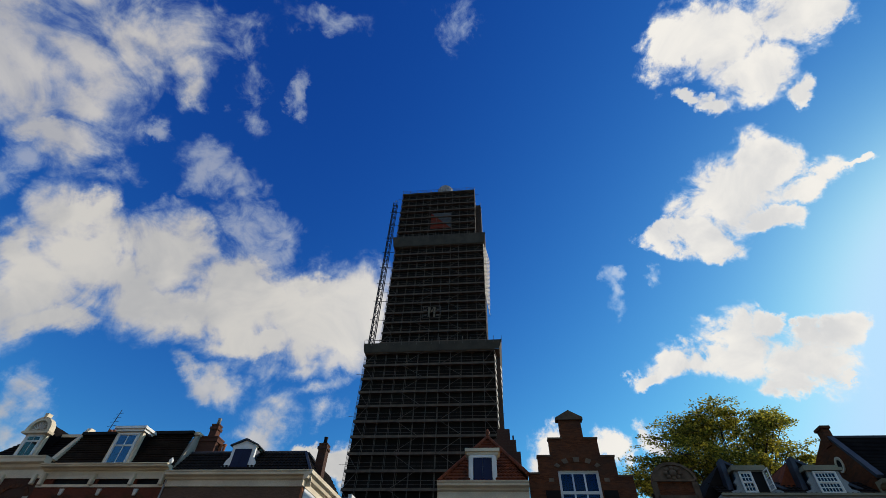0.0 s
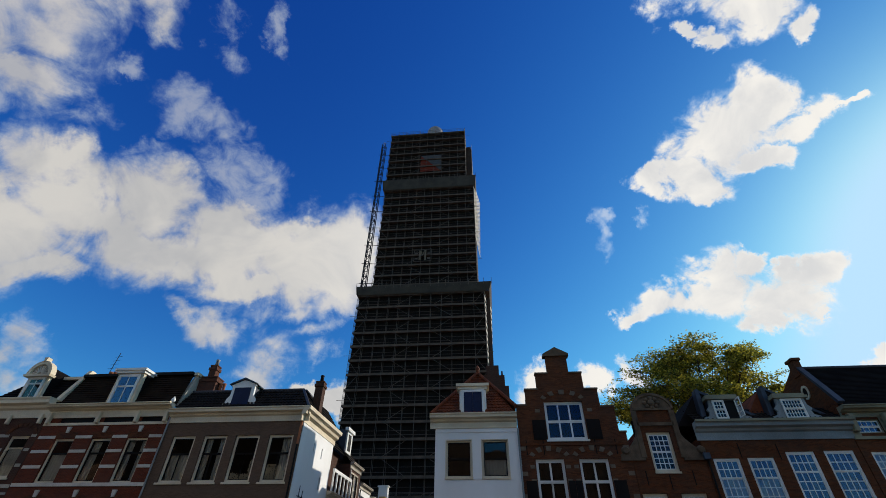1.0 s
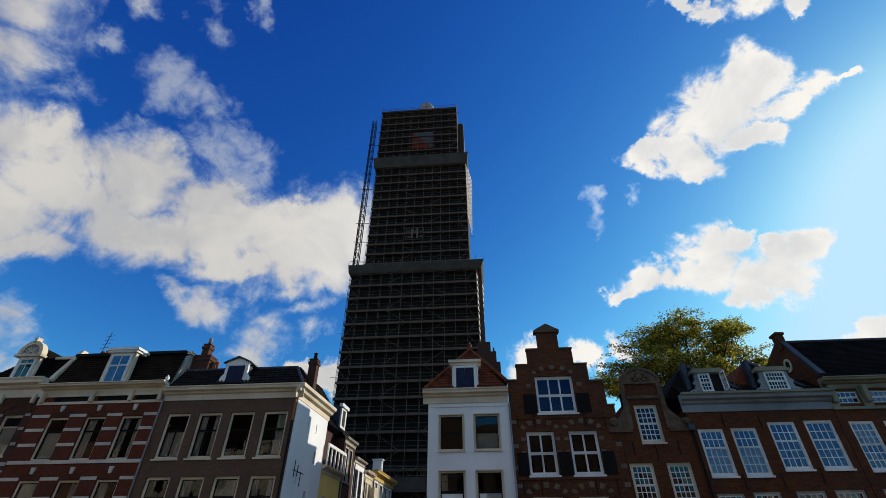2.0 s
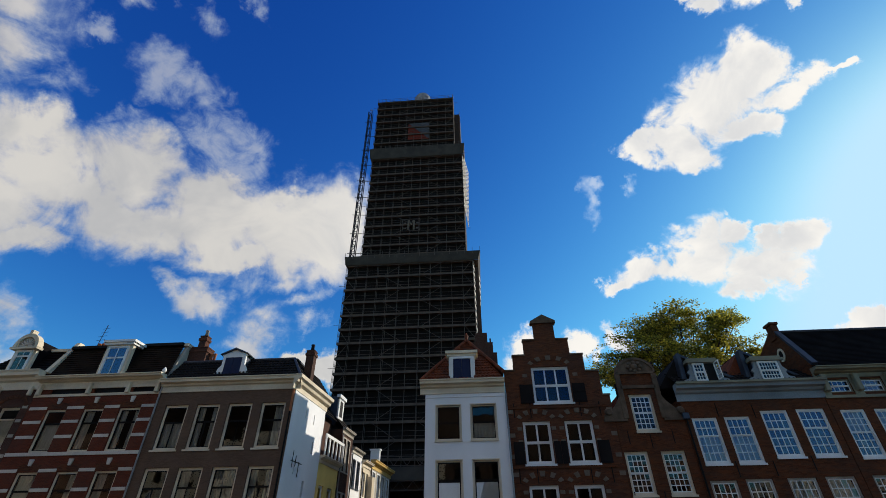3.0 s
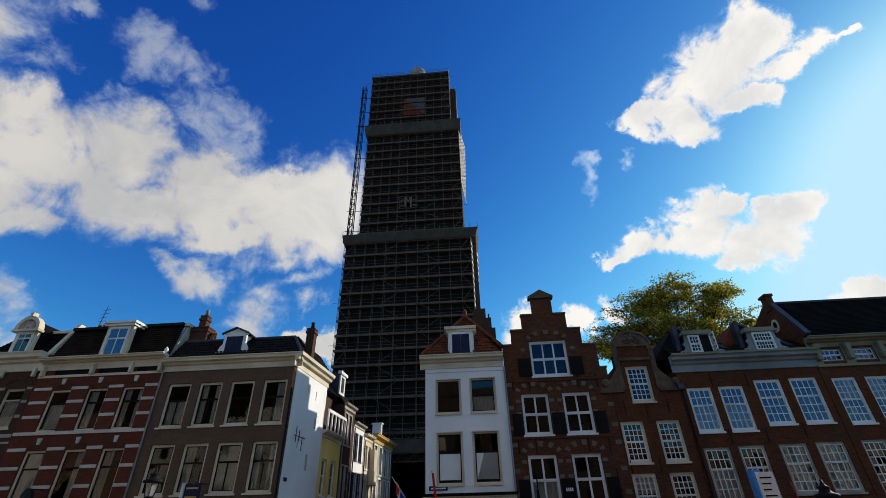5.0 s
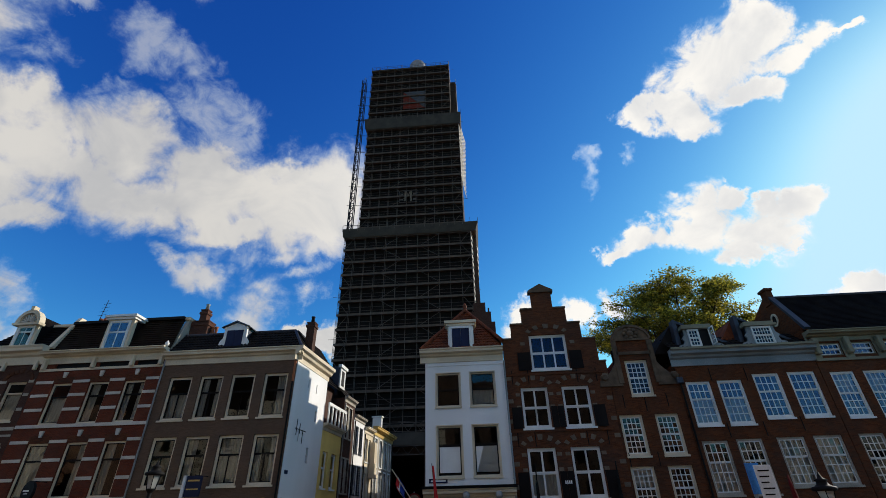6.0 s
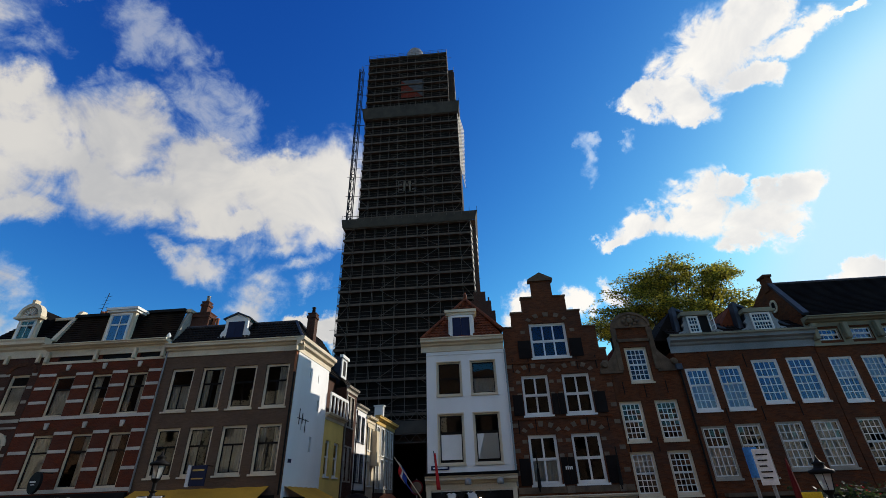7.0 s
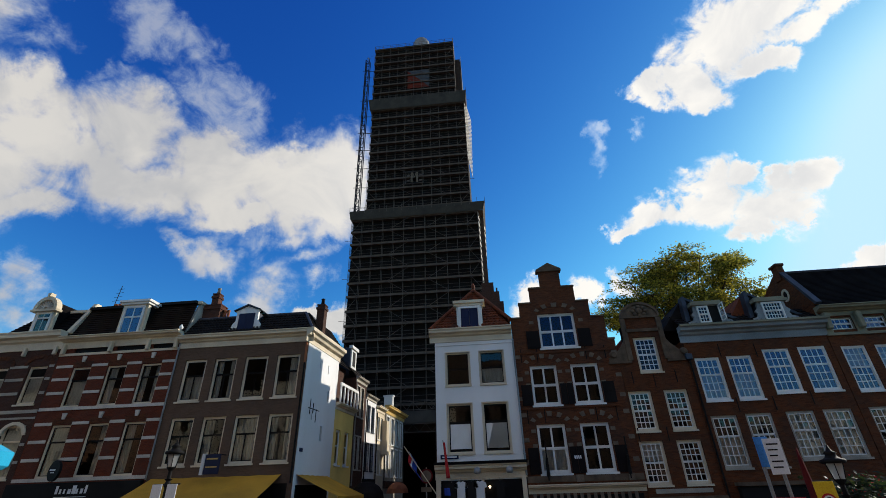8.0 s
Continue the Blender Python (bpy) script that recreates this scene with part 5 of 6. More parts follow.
def house_double():
    GLAZING[0] = SKY_GLASS
    h = townhouse(11.5, "wide brown brick house with a blue-grey cornice and scrolled dormers")
    x0, x1 = 11.5, 19.38
    upper = [(11.85, 13.21, 6.94, 9.3), (13.6, 14.96, 6.94, 9.32), (15.63, 17.08, 7.2, 9.6), (17.56, 19.05, 7.2, 9.63)]
    lower = [(11.8, 13.16, 3.6, 6.15), (13.6, 14.95, 3.6, 6.2), (15.68, 17.11, 3.9, 6.22), (17.56, 19.01, 3.9, 6.25)]
    house_shell(h, x0, x1, 10.4, upper + lower, BROWN)
    for k, w in enumerate(upper):
        window(h, *w, 4, (3, 2), 0.6, mat=WHITE, sash=WHITE, border=0.11, bar=0.042, curtain="half" if k < 2 else "", y=0.06, lip=0.02)
    for k, w in enumerate(lower):
        GLAZING[0] = GLASS
        window(h, *w, 4, (3, 2), 0.6, mat=SAND, sash=WHITE, border=0.11, bar=0.042, lip=0.02, curtain="full" if k > 1 else "half" if k == 0 else "", y=0.06)
    cornice("cornice", BLUE_GREY, h, x0, x1 + 0.1, 10.2, 11.12, 0.55, left=0.15)
    boxes("gutter", OLIVE, h, (x0 - 0.15, x1 + 0.2, -0.62, -0.45, 11.05, 11.17))
    courses("roof", BLACK_TILE, h, (x0, -0.3, 11.12), (x1, -0.3, 11.12), (x0, 1.3, 12.3), (x1, 1.3, 12.3), 6, ribs=0.24)
    # two steep tiled roofs with lead hips
    for x, z, mat in ((12.35, 13.15, BLACK_TILE), (16.05, 13.25, RED_TILE)):
        solid("roof_hip", BLACK_TILE, h, [(x, 11.15), (x + 0.05, z), (x + 3.3, 11.3), (x + 3.3, 11.15)], 0.5, 4.0)
        solid("roof_side", mat, h, [(x - 1.5, 11.2), (x - 0.05, z - 0.1), (x - 0.05, 11.2)], 0.75, 4.0)
        solid("lead_hip", LEAD, h, [(x - 0.24, 11.1), (x + 0.04, 11.1), (x + 0.1, z - 0.3), (x + 0.02, z + 0.05), (x - 0.12, z)], 0.25, 0.75)
        solid("lead_ridge", LEAD, h, [(x, z - 0.05), (x + 0.05, z + 0.08), (x + 3.35, 11.4), (x + 3.3, 11.26)], 0.42, 0.6)
    for d0, d1, opened in ((12.6, 14.2, True), (16.35, 17.75, False)):
        mid = (d0 + d1) / 2
        half = [(1.3, 11.2), (1.25, 11.42), (0.95, 11.5), (0.88, 11.7), (1.0, 11.85), (0.8, 12.05), (0.78, 12.42)]
        solid("dormer", BLUE_GREY, h, [(mid - a, z) for a, z in half] + [(mid + a, z) for a, z in half[::-1]], -0.06, 0.08)
        solid("dormer_body", LEAD, h, [(mid - 0.78, 11.2), (mid + 0.78, 11.2), (mid + 0.78, 12.4), (mid - 0.78, 12.4)], 0.08, 2.4)
        boxes("dormer_cornice", OLIVE, h, (mid - 0.95, mid + 0.95, -0.22, 2.4, 12.4, 12.55), (mid - 0.85, mid + 0.85, -0.14, 2.4, 12.55, 12.68))
        if opened:
            window(h, mid - 0.62, mid + 0.02, 11.32, 12.36, 3, (2, 2), 0.5, mat=WHITE, y=-0.16, sill=False, border=0.05, backing=True)
            # black sheet painted in for the shade inside the open casement
            boxes("opening_shade", BLACK, h, (mid + 0.04, mid + 0.6, -0.08, -0.06, 11.32, 12.36))
            leaf = boxes("open_casement", WHITE, h, (mid + 0.6, mid + 0.64, -0.68, -0.14, 11.32, 11.38), (mid + 0.6, mid + 0.64, -0.68, -0.14, 12.3, 12.36), (mid + 0.6, mid + 0.64, -0.7, -0.65, 11.32, 12.36), (mid + 0.6, mid + 0.64, -0.17, -0.12, 11.32, 12.36), (mid + 0.605, mid + 0.635, -0.65, -0.17, 11.6, 11.63), (mid + 0.605, mid + 0.635, -0.65, -0.17, 11.95, 11.98))
        else:
            window(h, mid - 0.56, mid + 0.56, 11.28, 12.36, 6, (2, 2), 0.5, mat=WHITE, y=-0.16, sill=False, border=0.05, backing=True)
    downpipe(h, x0 + 0.06, 2.0, 9.3, BLACK)
    boxes("rainwater_head", LEAD, h, (x0 - 0.15, x0 + 0.2, -0.25, 0.0, 9.2, 9.55), bevel=0.03)
    boxes("shop_fascia", BLACK, h, (x0 + 0.6, x1, -0.3, 0.0, 1.6, 2.75))
    boxes("shop_cornice", GREY_STONE, h, (x0 + 0.5, x1, -0.45, 0.0, 2.78, 2.95))
    anchors(h, 0.75, (13.35, 9.3), (15.3, 9.2), (13.4, 6.3), (15.3, 6.3), (17.3, 6.5))


def house_large():
    h = townhouse(19.4, "large brown brick house with a steep dark roof")
    x0, x1 = 19.42, 36.0
    cols = [(19.86 + 1.78 * k, 21.14 + 1.78 * k) for k in range(8)]
    holes = [(a, b, 7.1, 9.54) for a, b in cols] + [(a, b, 3.8, 6.27) for a, b in cols] + [(a, b, 10.47, 11.2) for a, b in cols]
    house_shell(h, x0, x1, 11.6, holes, BROWN)
    for k, (a, b) in enumerate(cols):
        GLAZING[0] = SKY_GLASS
        window(h, a, b, 7.1, 9.54, 4, (3, 3), 0.52, mat=WHITE, sash=WHITE, bar=0.042, lip=0.02, y=0.06, curtain="blind" if k in (0, 1) else "")
        GLAZING[0] = GLASS
        window(h, a, b, 3.8, 6.27, 4, (3, 3), 0.52, mat=SAND, sash=WHITE, bar=0.042, lip=0.02, y=0.06, curtain="full" if k == 1 else "")
        GLAZING[0] = SKY_GLASS
        window(h, a, b, 10.47, 11.2, 4, (1, 1), 0.5, mat=OLIVE, sash=WHITE, bar=0.03, y=0.06, sill=False, border=0.06, curtain="full" if k == 1 else "")
    for a, b in zip([x0] + [c[1] for c in cols], [c[0] for c in cols] + [x1]):
        boxes("frieze_panel", OLIVE, h, (a + 0.002, b - 0.002, -0.04, 0.0, 10.3, 11.35))
        boxes("bracket", OLIVE, h, ((a + b) / 2 - 0.14, (a + b) / 2 + 0.14, -0.35, -0.04, 10.5, 11.45), bevel=0.04)
    boxes("string_course", OLIVE, h, (x0, x1, -0.1, 0.0, 10.15, 10.3))
    cornice("cornice", OLIVE, h, x0, x1, 11.3, 11.85, 0.6, left=0.1)
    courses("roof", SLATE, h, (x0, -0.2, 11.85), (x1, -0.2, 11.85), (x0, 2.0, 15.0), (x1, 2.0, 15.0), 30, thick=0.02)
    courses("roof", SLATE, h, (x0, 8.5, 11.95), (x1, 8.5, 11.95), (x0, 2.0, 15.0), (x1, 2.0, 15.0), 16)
    # end gable
    solid("end_gable", BROWN, h, [(0.0, 10.4), (8.6, 10.4), (8.6, 11.9), (2.1, 15.1), (1.75, 15.1), (-0.1, 12.1)], x0 - 0.02, x0 + 0.3, "x")
    solid("gable_coping", LEAD, h, [(-0.25, 12.0), (1.75, 15.02), (1.75, 15.2), (-0.4, 12.1)], x0 - 0.06, x0 + 0.28, "x")
    solid("gable_stack", BROWN, h, [(1.55, 14.4), (2.15, 14.4), (2.15, 15.36), (1.55, 15.36)], x0 - 0.1, x0 + 0.3, "x")
    boxes("stack_cap", BROWN, h, (x0 - 0.18, x0 + 0.36, 1.46, 2.24, 15.36, 15.52))
    bm = bmesh.new()
    for k in range(16):
        t0, t1 = 2 * math.pi * k / 16, 2 * math.pi * (k + 1) / 16
        prism(bm, [(1.85 + 0.22 * math.cos(t0), 13.4 + 0.28 * math.sin(t0)), (1.85 + 0.34 * math.cos(t0), 13.4 + 0.42 * math.sin(t0)), (1.85 + 0.34 * math.cos(t1), 13.4 + 0.42 * math.sin(t1)), (1.85 + 0.22 * math.cos(t1), 13.4 + 0.28 * math.sin(t1))], x0 - 0.08, x0 - 0.02, "x")
    eye = part("oval_window", bm, CREAM, h)
    bm = bmesh.new()
    prism(bm, [(1.85 + 0.22 * math.cos(2 * math.pi * k / 16), 13.4 + 0.28 * math.sin(2 * math.pi * k / 16)) for k in range(16)], x0 - 0.04, x0 - 0.022, "x")
    part("dark_glass", bm, BLACK, eye)
    bm = bmesh.new()
    rod(bm, (x0, 2.0, 15.02), (x1, 2.0, 15.02), 0.1, 8)
    part("ridge_lead", bm, LEAD, h)
    boxes("shop_cornice", GREY_STONE, h, (x0, x1, -0.45, 0.0, 2.7, 2.95))
    GLAZING[0] = GLASS
    boxes("shop_fascia", SHUTTER, h, (x0, x1, -0.3, 0.0, 1.4, 2.68))


setting()
lane_shade_walls()
house_arched()
house_banded()
house_corner()
lane_houses()
house_white()
house_stepped()
house_neck()
house_double()
house_large()


# ---- the scaffolded church tower ----
def tower():
    t = thing("church_tower", (-8.6, 64.0, 0), "brown brick church tower hidden behind scaffolding", "tower")
    bm = bmesh.new()
    bm2 = bmesh.new()
    # lower stage with the dark passage, then two narrower stages
    pierced(bm, -9.3, 9.6, 38.0, [(-5.0, 5.0, 0.0, 9.0)], -8.3, 8.0)
    part("lower_stage", bm, TOWER, t)
    # near-black sheet across the passage, painted in for its shade
    boxes("passage_shade", SHADE_SHEET, t, (-5.2, 5.2, 7.5, 7.9, 0, 9.2))
    box(bm2, -7.4, 7.0, -5.3, 8.0, 38.0, 64.0)
    part("middle_stage", bm2, TOWER, t)
    bm = bmesh.new()
    bmesh.ops.create_cone(bm, cap_ends=True, segments=8, radius1=6.3, radius2=6.0, depth=15.5, matrix=pose(-1.0, 2.2, 71.5, 0, 0, 22.5))
    part("lantern", bm, TOWER, t)
    for x in (-5.0, 0.0, 5.0):
        for z0, z1, y in ((17, 33, -8.3), (43, 60, -5.3)):
            w = 1.2
            pts = [(x - w, z0), (x + w, z0), (x + w, z1 - 2)] + [(x + w * math.cos(a), z1 - 2 + 2 * math.sin(a)) for a in (0.5, 1.0, 1.57, 2.1, 2.6)] + [(x - w, z1 - 2)]
            solid("blind_arch", GREY_STONE, t, pts, y - 0.12, y + 0.02)
    for x in (-8.1, -2.6, 2.6, 8.1):
        boxes("buttress", TOWER, t, (x - 0.6, x + 0.6, -8.6, -8.3, 0, 37.0))
    return t


def scaffold(label, x0, x1, y0, y1, z0, lifts, lift, bay, hang):
    """One stage: decks, rails and standards on the front and the flanks; (x0, y0) is the near corner; hang: the sheeted guard at its top."""
    s = thing("scaffolding", (x0, y0, z0), label, "scaffolding", "scaffold stages of the tower")
    wide, deep, z1 = x1 - x0, y1 - y0, lifts * lift
    n = max(2, round(wide / bay))
    pole_mesh = {}

    def shared(name, key, make, mat, at, turn=0.0):
        if key not in pole_mesh:
            bm = bmesh.new()
            make(bm)
            ob = part(name, bm, mat, s)
            pole_mesh[key] = ob.data
        else:
            ob = new(name, pole_mesh[key])
            ob.parent = s
        ob.location, ob.rotation_euler = at, (0, 0, turn)
        return ob

    for i in range(n + 1):
        for row in (0.0, 0.5):
            shared("standard", "pole", lambda bm: rod(bm, (0, 0, 0), (0, 0, z1 + 1.1), 0.03, 6), TUBE, (wide * i / n + random.gauss(0, 0.015), row, 0))
    m = max(2, round(deep / bay))
    for i in range(1, m + 1):
        for x in (0.0, wide):
            shared("standard", "pole", None, TUBE, (x, deep * i / m, 0))
    for k in range(lifts + 1):
        z = k * lift
        shared("deck", "deck", lambda bm: (box(bm, 0, wide, 0.02, 0.5, -0.05, 0.0), box(bm, 0, wide, 0.0, 0.03, -0.12, 0.2)), DECK, (0, 0, z + random.gauss(0, 0.02)))
        shared("flank_deck", "flank", lambda bm: (box(bm, -1.0, 0.0, 1.1, deep, -0.05, 0.0), box(bm, -0.03, 0.0, 1.1, deep, -0.09, 0.16)), DECK, (wide, 0, z))
        shared("flank_deck", "flank_b", lambda bm: (box(bm, 0.0, 1.0, 1.1, deep, -0.05, 0.0), box(bm, 0.0, 0.03, 1.1, deep, -0.09, 0.16)), DECK, (0, 0, z))
        for up in (0.5, 1.0):
            if k < lifts or up > 0:
                shared("guard_rail", "rail", lambda bm: rod(bm, (0, -0.05, 0), (wide, -0.05, 0), 0.02, 6), TUBE, (0, 0, z + up + random.gauss(0, 0.02)))
                shared("guard_rail", "side_rail", lambda bm: rod(bm, (0.05, 0, 0), (0.05, deep, 0), 0.028, 6), TUBE, (wide, 0, z + up))
    # zigzag stairs and braces in two bays, and at the ends
    for u, w in ((wide * 0.3, wide / n * 2), (wide * 0.6, wide / n * 2), (0.05, wide / n), (wide - wide / n - 0.05, wide / n)):
        for k in range(lifts):
            a, b = (u, u + w) if k % 2 else (u + w, u)
            if lifts > 12 or k > 0:
                shared("brace", ("brace", round(b - a, 3)), lambda bm, d=b - a: rod(bm, (0, -0.07, 0), (d, -0.07, lift), 0.028, 6), TUBE, (a, 0, k * lift))
    for k in range(0, lifts, 3):
        for x in (0.0, wide):
            shared("tie", "tie", lambda bm: rod(bm, (-0.9, 0.4, 0), (0.9, 0.4, 0), 0.025, 5), TUBE, (x, 0, k * lift + 0.9))
    # near-black net behind the rails, its colour carrying the shade between decks
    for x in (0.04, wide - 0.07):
        boxes("shade_net", SHADE_SHEET, s, (x, x + 0.03, 0.55, deep, 0, z1))
    boxes("shade_net", SHADE_SHEET, s, (0.08, wide - 0.08, 0.55, 0.58, 0, z1))
    g0, g1, g2, out, g3 = hang   # heights under and over the deck, overhang on the left, front and right
    bm = bmesh.new()
    cols = 14
    for side in range(3):
        pts = []
        for i in range(cols + 1):
            f = i / cols
            if side == 0:
                x, y = -g2 + (wide + g2 + g3) * f, -out
                draw = 0.6 * g2 * (1 - f) - 0.3 * g3 * f
            elif side == 1:
                x, y, draw = wide + g3, -out + (deep + out) * f, -0.3 * g3
            else:
                x, y, draw = -g2, -out + (deep + out) * f, 0.6 * g2
            lean = 0.35 * (1 if side == 0 else 0)
            pts.append((bm.verts.new((x + draw, y + lean + 0.03 * math.sin(i * 2.1), z1 + g0)), bm.verts.new((x, y + 0.03 * math.sin(i * 1.7), z1 + g1))))
        for p, q in zip(pts, pts[1:]):
            bm.faces.new((p[0], q[0], q[1], p[1]))
    sheet = part("guard_sheet", bm, NET, s, "grey sheeting round the platform")
    mod = sheet.modifiers.new("thickness", "SOLIDIFY")
    mod.thickness = 0.04
    boxes("platform", DECK, s, (-0.4 * g2, wide + 0.7 * g3, 0.4 - out, deep, z1 + g0 - 0.05, z1 + g0 + 0.03))
    for i in range(19):
        shared("post", "post", lambda bm: rod(bm, (0, 0, z1 + g1 - 0.4), (0, 0, z1 + g1 + 0.7), 0.03, 5), TUBE, (-g2 + (wide + g2 + g3) * i / 18, -out, 0))
    return s


tower()
low = scaffold("lower stage of grey tube scaffolding with plank decks", -18.25, 0.2, 54.3, 74.0, 9.98, 14, 2.02, 1.5, (0.05, 1.35, 0.3, 0.5, 1.15))
middle = scaffold("middle stage of grey tube scaffolding with plank decks", -17.2, -0.72, 57.0, 73.0, 39.8, 13, 1.93, 1.5, (-1.9, 0.4, 0.5, 0.5, 0.5))
top = scaffold("upper stage of grey tube scaffolding with plank decks", -17.6, -2.1, 58.0, 72.0, 66.4, 7, 2.04, 1.5, (-0.2, 0.1, 0.0, 0.05, 0.0))


def foot_girder():
    """Lattice girders over and under a sheeted band carry the scaffold over the passage."""
    x0, x1, y = 0.3, 18.1, -0.12
    boxes("foot_sheet", NET, low, (x0, x1, y, y + 0.04, -0.05, 1.3), label="grey sheeting over the passage")
    for z0, z1 in ((1.4, 2.35), (-1.05, -0.15)):
        for z in (z0, z1):
            bm = bmesh.new()
            rod(bm, (x0, y, z), (x1, y, z), 0.04, 6)
            part("girder_chord", bm, TUBE, low)
        n = 24
        for k in range(n):
            a, b = x0 + (x1 - x0) * k / n, x0 + (x1 - x0) * (k + 1) / n
            bm = bmesh.new()
            rod(bm, (a, y, z0 if k % 2 else z1), (b, y, z1 if k % 2 else z0), 0.03, 5)
            part("girder_lacing", bm, TUBE, low)


foot_girder()


def sunlit_flank_slats():
    """Pale slats under the platforms, added and angled to show the sunlit flank."""
    for x, y, z1, rows, deep in ((-0.7, 57.0, 64.3, 13, 6.0), (0.22, 54.3, 38.9, 13, 6.0)):
        t = thing("flank_slats", (x, y, z1), "pale slats added for the sunlit scaffold flank", "screen", "wind screens")
        for k in range(rows):
            w, z = 1.0 - 0.45 * k / rows, -1.05 * k
            bm = bmesh.new()
            prism(bm, [(0.0, z - 0.85), (0.0, z - 0.25), (0.05, z - 0.25), (0.05, z - 0.85)], 0.0, deep)
            for v in bm.verts:
                v.co.x += w * v.co.y / deep
            part("slat", bm, PALE, t)


def tower_extras():
    sunlit_flank_slats()
    t = thing("side_scaffold", (-2.0, 61.0, 64.5), "narrow brown-netted scaffold block beside the top stage", "scaffolding")
    boxes("netting", TOWER, t, (0.0, 1.0, 0.0, 9.0, 0.0, 14.6))
    boxes("deck", DECK, t, *((0.9, 1.15, -0.1, 9.0, k * 1.95, k * 1.95 + 0.2) for k in range(8)))
    for y in np.arange(0, 9, 1.5):
        bm = bmesh.new()
        rod(bm, (1.15, y, 0), (1.15, y, 15.4), 0.035)
        part("standard", bm, STEEL, t)
    # hoist mast
    m = thing("hoist_mast", (-18.6, 57.2, 40.6), "grey lattice hoist mast beside the scaffolding", "mast")
    h = 36.0
    for x, y in ((-0.35, -0.35), (0.35, -0.35), (0.35, 0.35), (-0.35, 0.35)):
        bm = bmesh.new()
        rod(bm, (x, y, -1.0), (x, y, h), 0.08, 6)
        part("chord", bm, MAST, m)
    bm = bmesh.new()
    for k in range(36):
        s = 0.35 if k % 2 else -0.35
        rod(bm, (s, -0.35, k), (-s, -0.35, k + 1), 0.06, 5)
        rod(bm, (-0.35, s, k), (-0.35, -s, k + 1), 0.06, 5)
        rod(bm, (-0.35, -0.35, k), (0.35, -0.35, k), 0.06, 5)
    part("lattice", bm, MAST, m)
    for k in range(9):
        bm = bmesh.new()
        rod(bm, (-0.9, 0, k * 3.9 + 2), (1.6, 0.3, k * 3.9 + 2), 0.05, 6)
        part("wall_tie", bm, MAST, m)
    bm = bmesh.new()
    rod(bm, (0, 0, h), (0, 0, h + 1.2), 0.05)
    rod(bm, (-0.3, 0, h + 0.8), (0.5, 0, h + 0.8), 0.04)
    part("mast_head", bm, STEEL, m)
    # city banner
    b = thing("banner", (-11.0, 58.2, 69.1), "red and white diagonal banner on the scaffolding", "banner")
    solid("red_half", MESH_RED, b, [(0, 0), (4.1, 0), (0, 4.7)], 0.0, 0.03)
    solid("white_half", MESH_GREY, b, [(4.1, 0.05), (4.1, 4.7), (0.05, 4.7)], 0.0, 0.03)
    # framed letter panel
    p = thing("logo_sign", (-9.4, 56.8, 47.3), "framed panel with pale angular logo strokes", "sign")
    boxes("panel_frame", TUBE, p, (-1.45, 1.45, 0, 0.06, 1.15, 1.22), (-1.45, 1.45, 0, 0.06, -1.22, -1.15), (-1.45, -1.38, 0, 0.06, -1.2, 1.2), (1.38, 1.45, 0, 0.06, -1.2, 1.2))
    bm = bmesh.new()
    for pts in ([(-0.6, -1), (-0.3, -1), (-0.3, 1), (-0.6, 1)], [(0.3, -1), (0.6, -1), (0.6, 1), (0.3, 1)], [(-0.35, 1), (-0.05, -0.1), (0.05, -0.1), (0.35, 1), (0.25, 1), (0, 0.15), (-0.25, 1)]):
        prism(bm, pts, -0.03, 0.0)
    part("logo", bm, BLOCK, p)
    for x in (-1.25, 0.8):
        for z in (0.2, -0.8):
            boxes("ornament", TUBE, p, (x, x + 0.45, -0.02, 0, z, z + 0.3))
    d = thing("roof_cowl", (-8.8, 62.0, 80.3), "small pale domed cover on the tower top", "cowl")
    bm = bmesh.new()
    spun(bm, [(1.7, 0), (1.7, 5.9), (1.5, 6.3), (0.9, 6.7), (0.35, 6.95), (0.14, 7.05), (0.12, 8.2), (0.02, 8.3)], 16)
    part("dome", bm, STEEL, d, smooth=True)


tower_extras()


# ---- tree behind the houses ----
def leaf_material(name, dark, lit, between):
    m = bpy.data.materials.new(name)
    m.use_nodes = True
    nodes, links = m.node_tree.nodes, m.node_tree.links
    b = nodes["Principled BSDF"]
    geo, ramp = nodes.new("ShaderNodeNewGeometry"), nodes.new("ShaderNodeValToRGB")
    links.new(geo.outputs["Random Per Island"], ramp.inputs[0])
    ramp.color_ramp.elements[0].color, ramp.color_ramp.elements[1].color = dark, lit
    e = ramp.color_ramp.elements.new(0.55)
    e.color = between
    links.new(ramp.outputs[0], b.inputs["Base Color"])
    b.inputs["Roughness"].default_value = 0.6
    glow, mix = nodes.new("ShaderNodeBsdfTranslucent"), nodes.new("ShaderNodeMixShader")
    links.new(ramp.outputs[0], glow.inputs[0])
    mix.inputs[0].default_value = 0.6
    links.new(b.outputs[0], mix.inputs[1])
    links.new(glow.outputs[0], mix.inputs[2])
    links.new(mix.outputs[0], nodes["Material Output"].inputs["Surface"])
    return m


LEAF = leaf_material("yellow_green_leaves", (0.06, 0.07, 0.012, 1), (0.6, 0.48, 0.05, 1), (0.24, 0.22, 0.026, 1))
DARK_LEAF = leaf_material("dark_green_leaves", (0.012, 0.022, 0.008, 1), (0.05, 0.06, 0.02, 1), (0.025, 0.04, 0.012, 1))


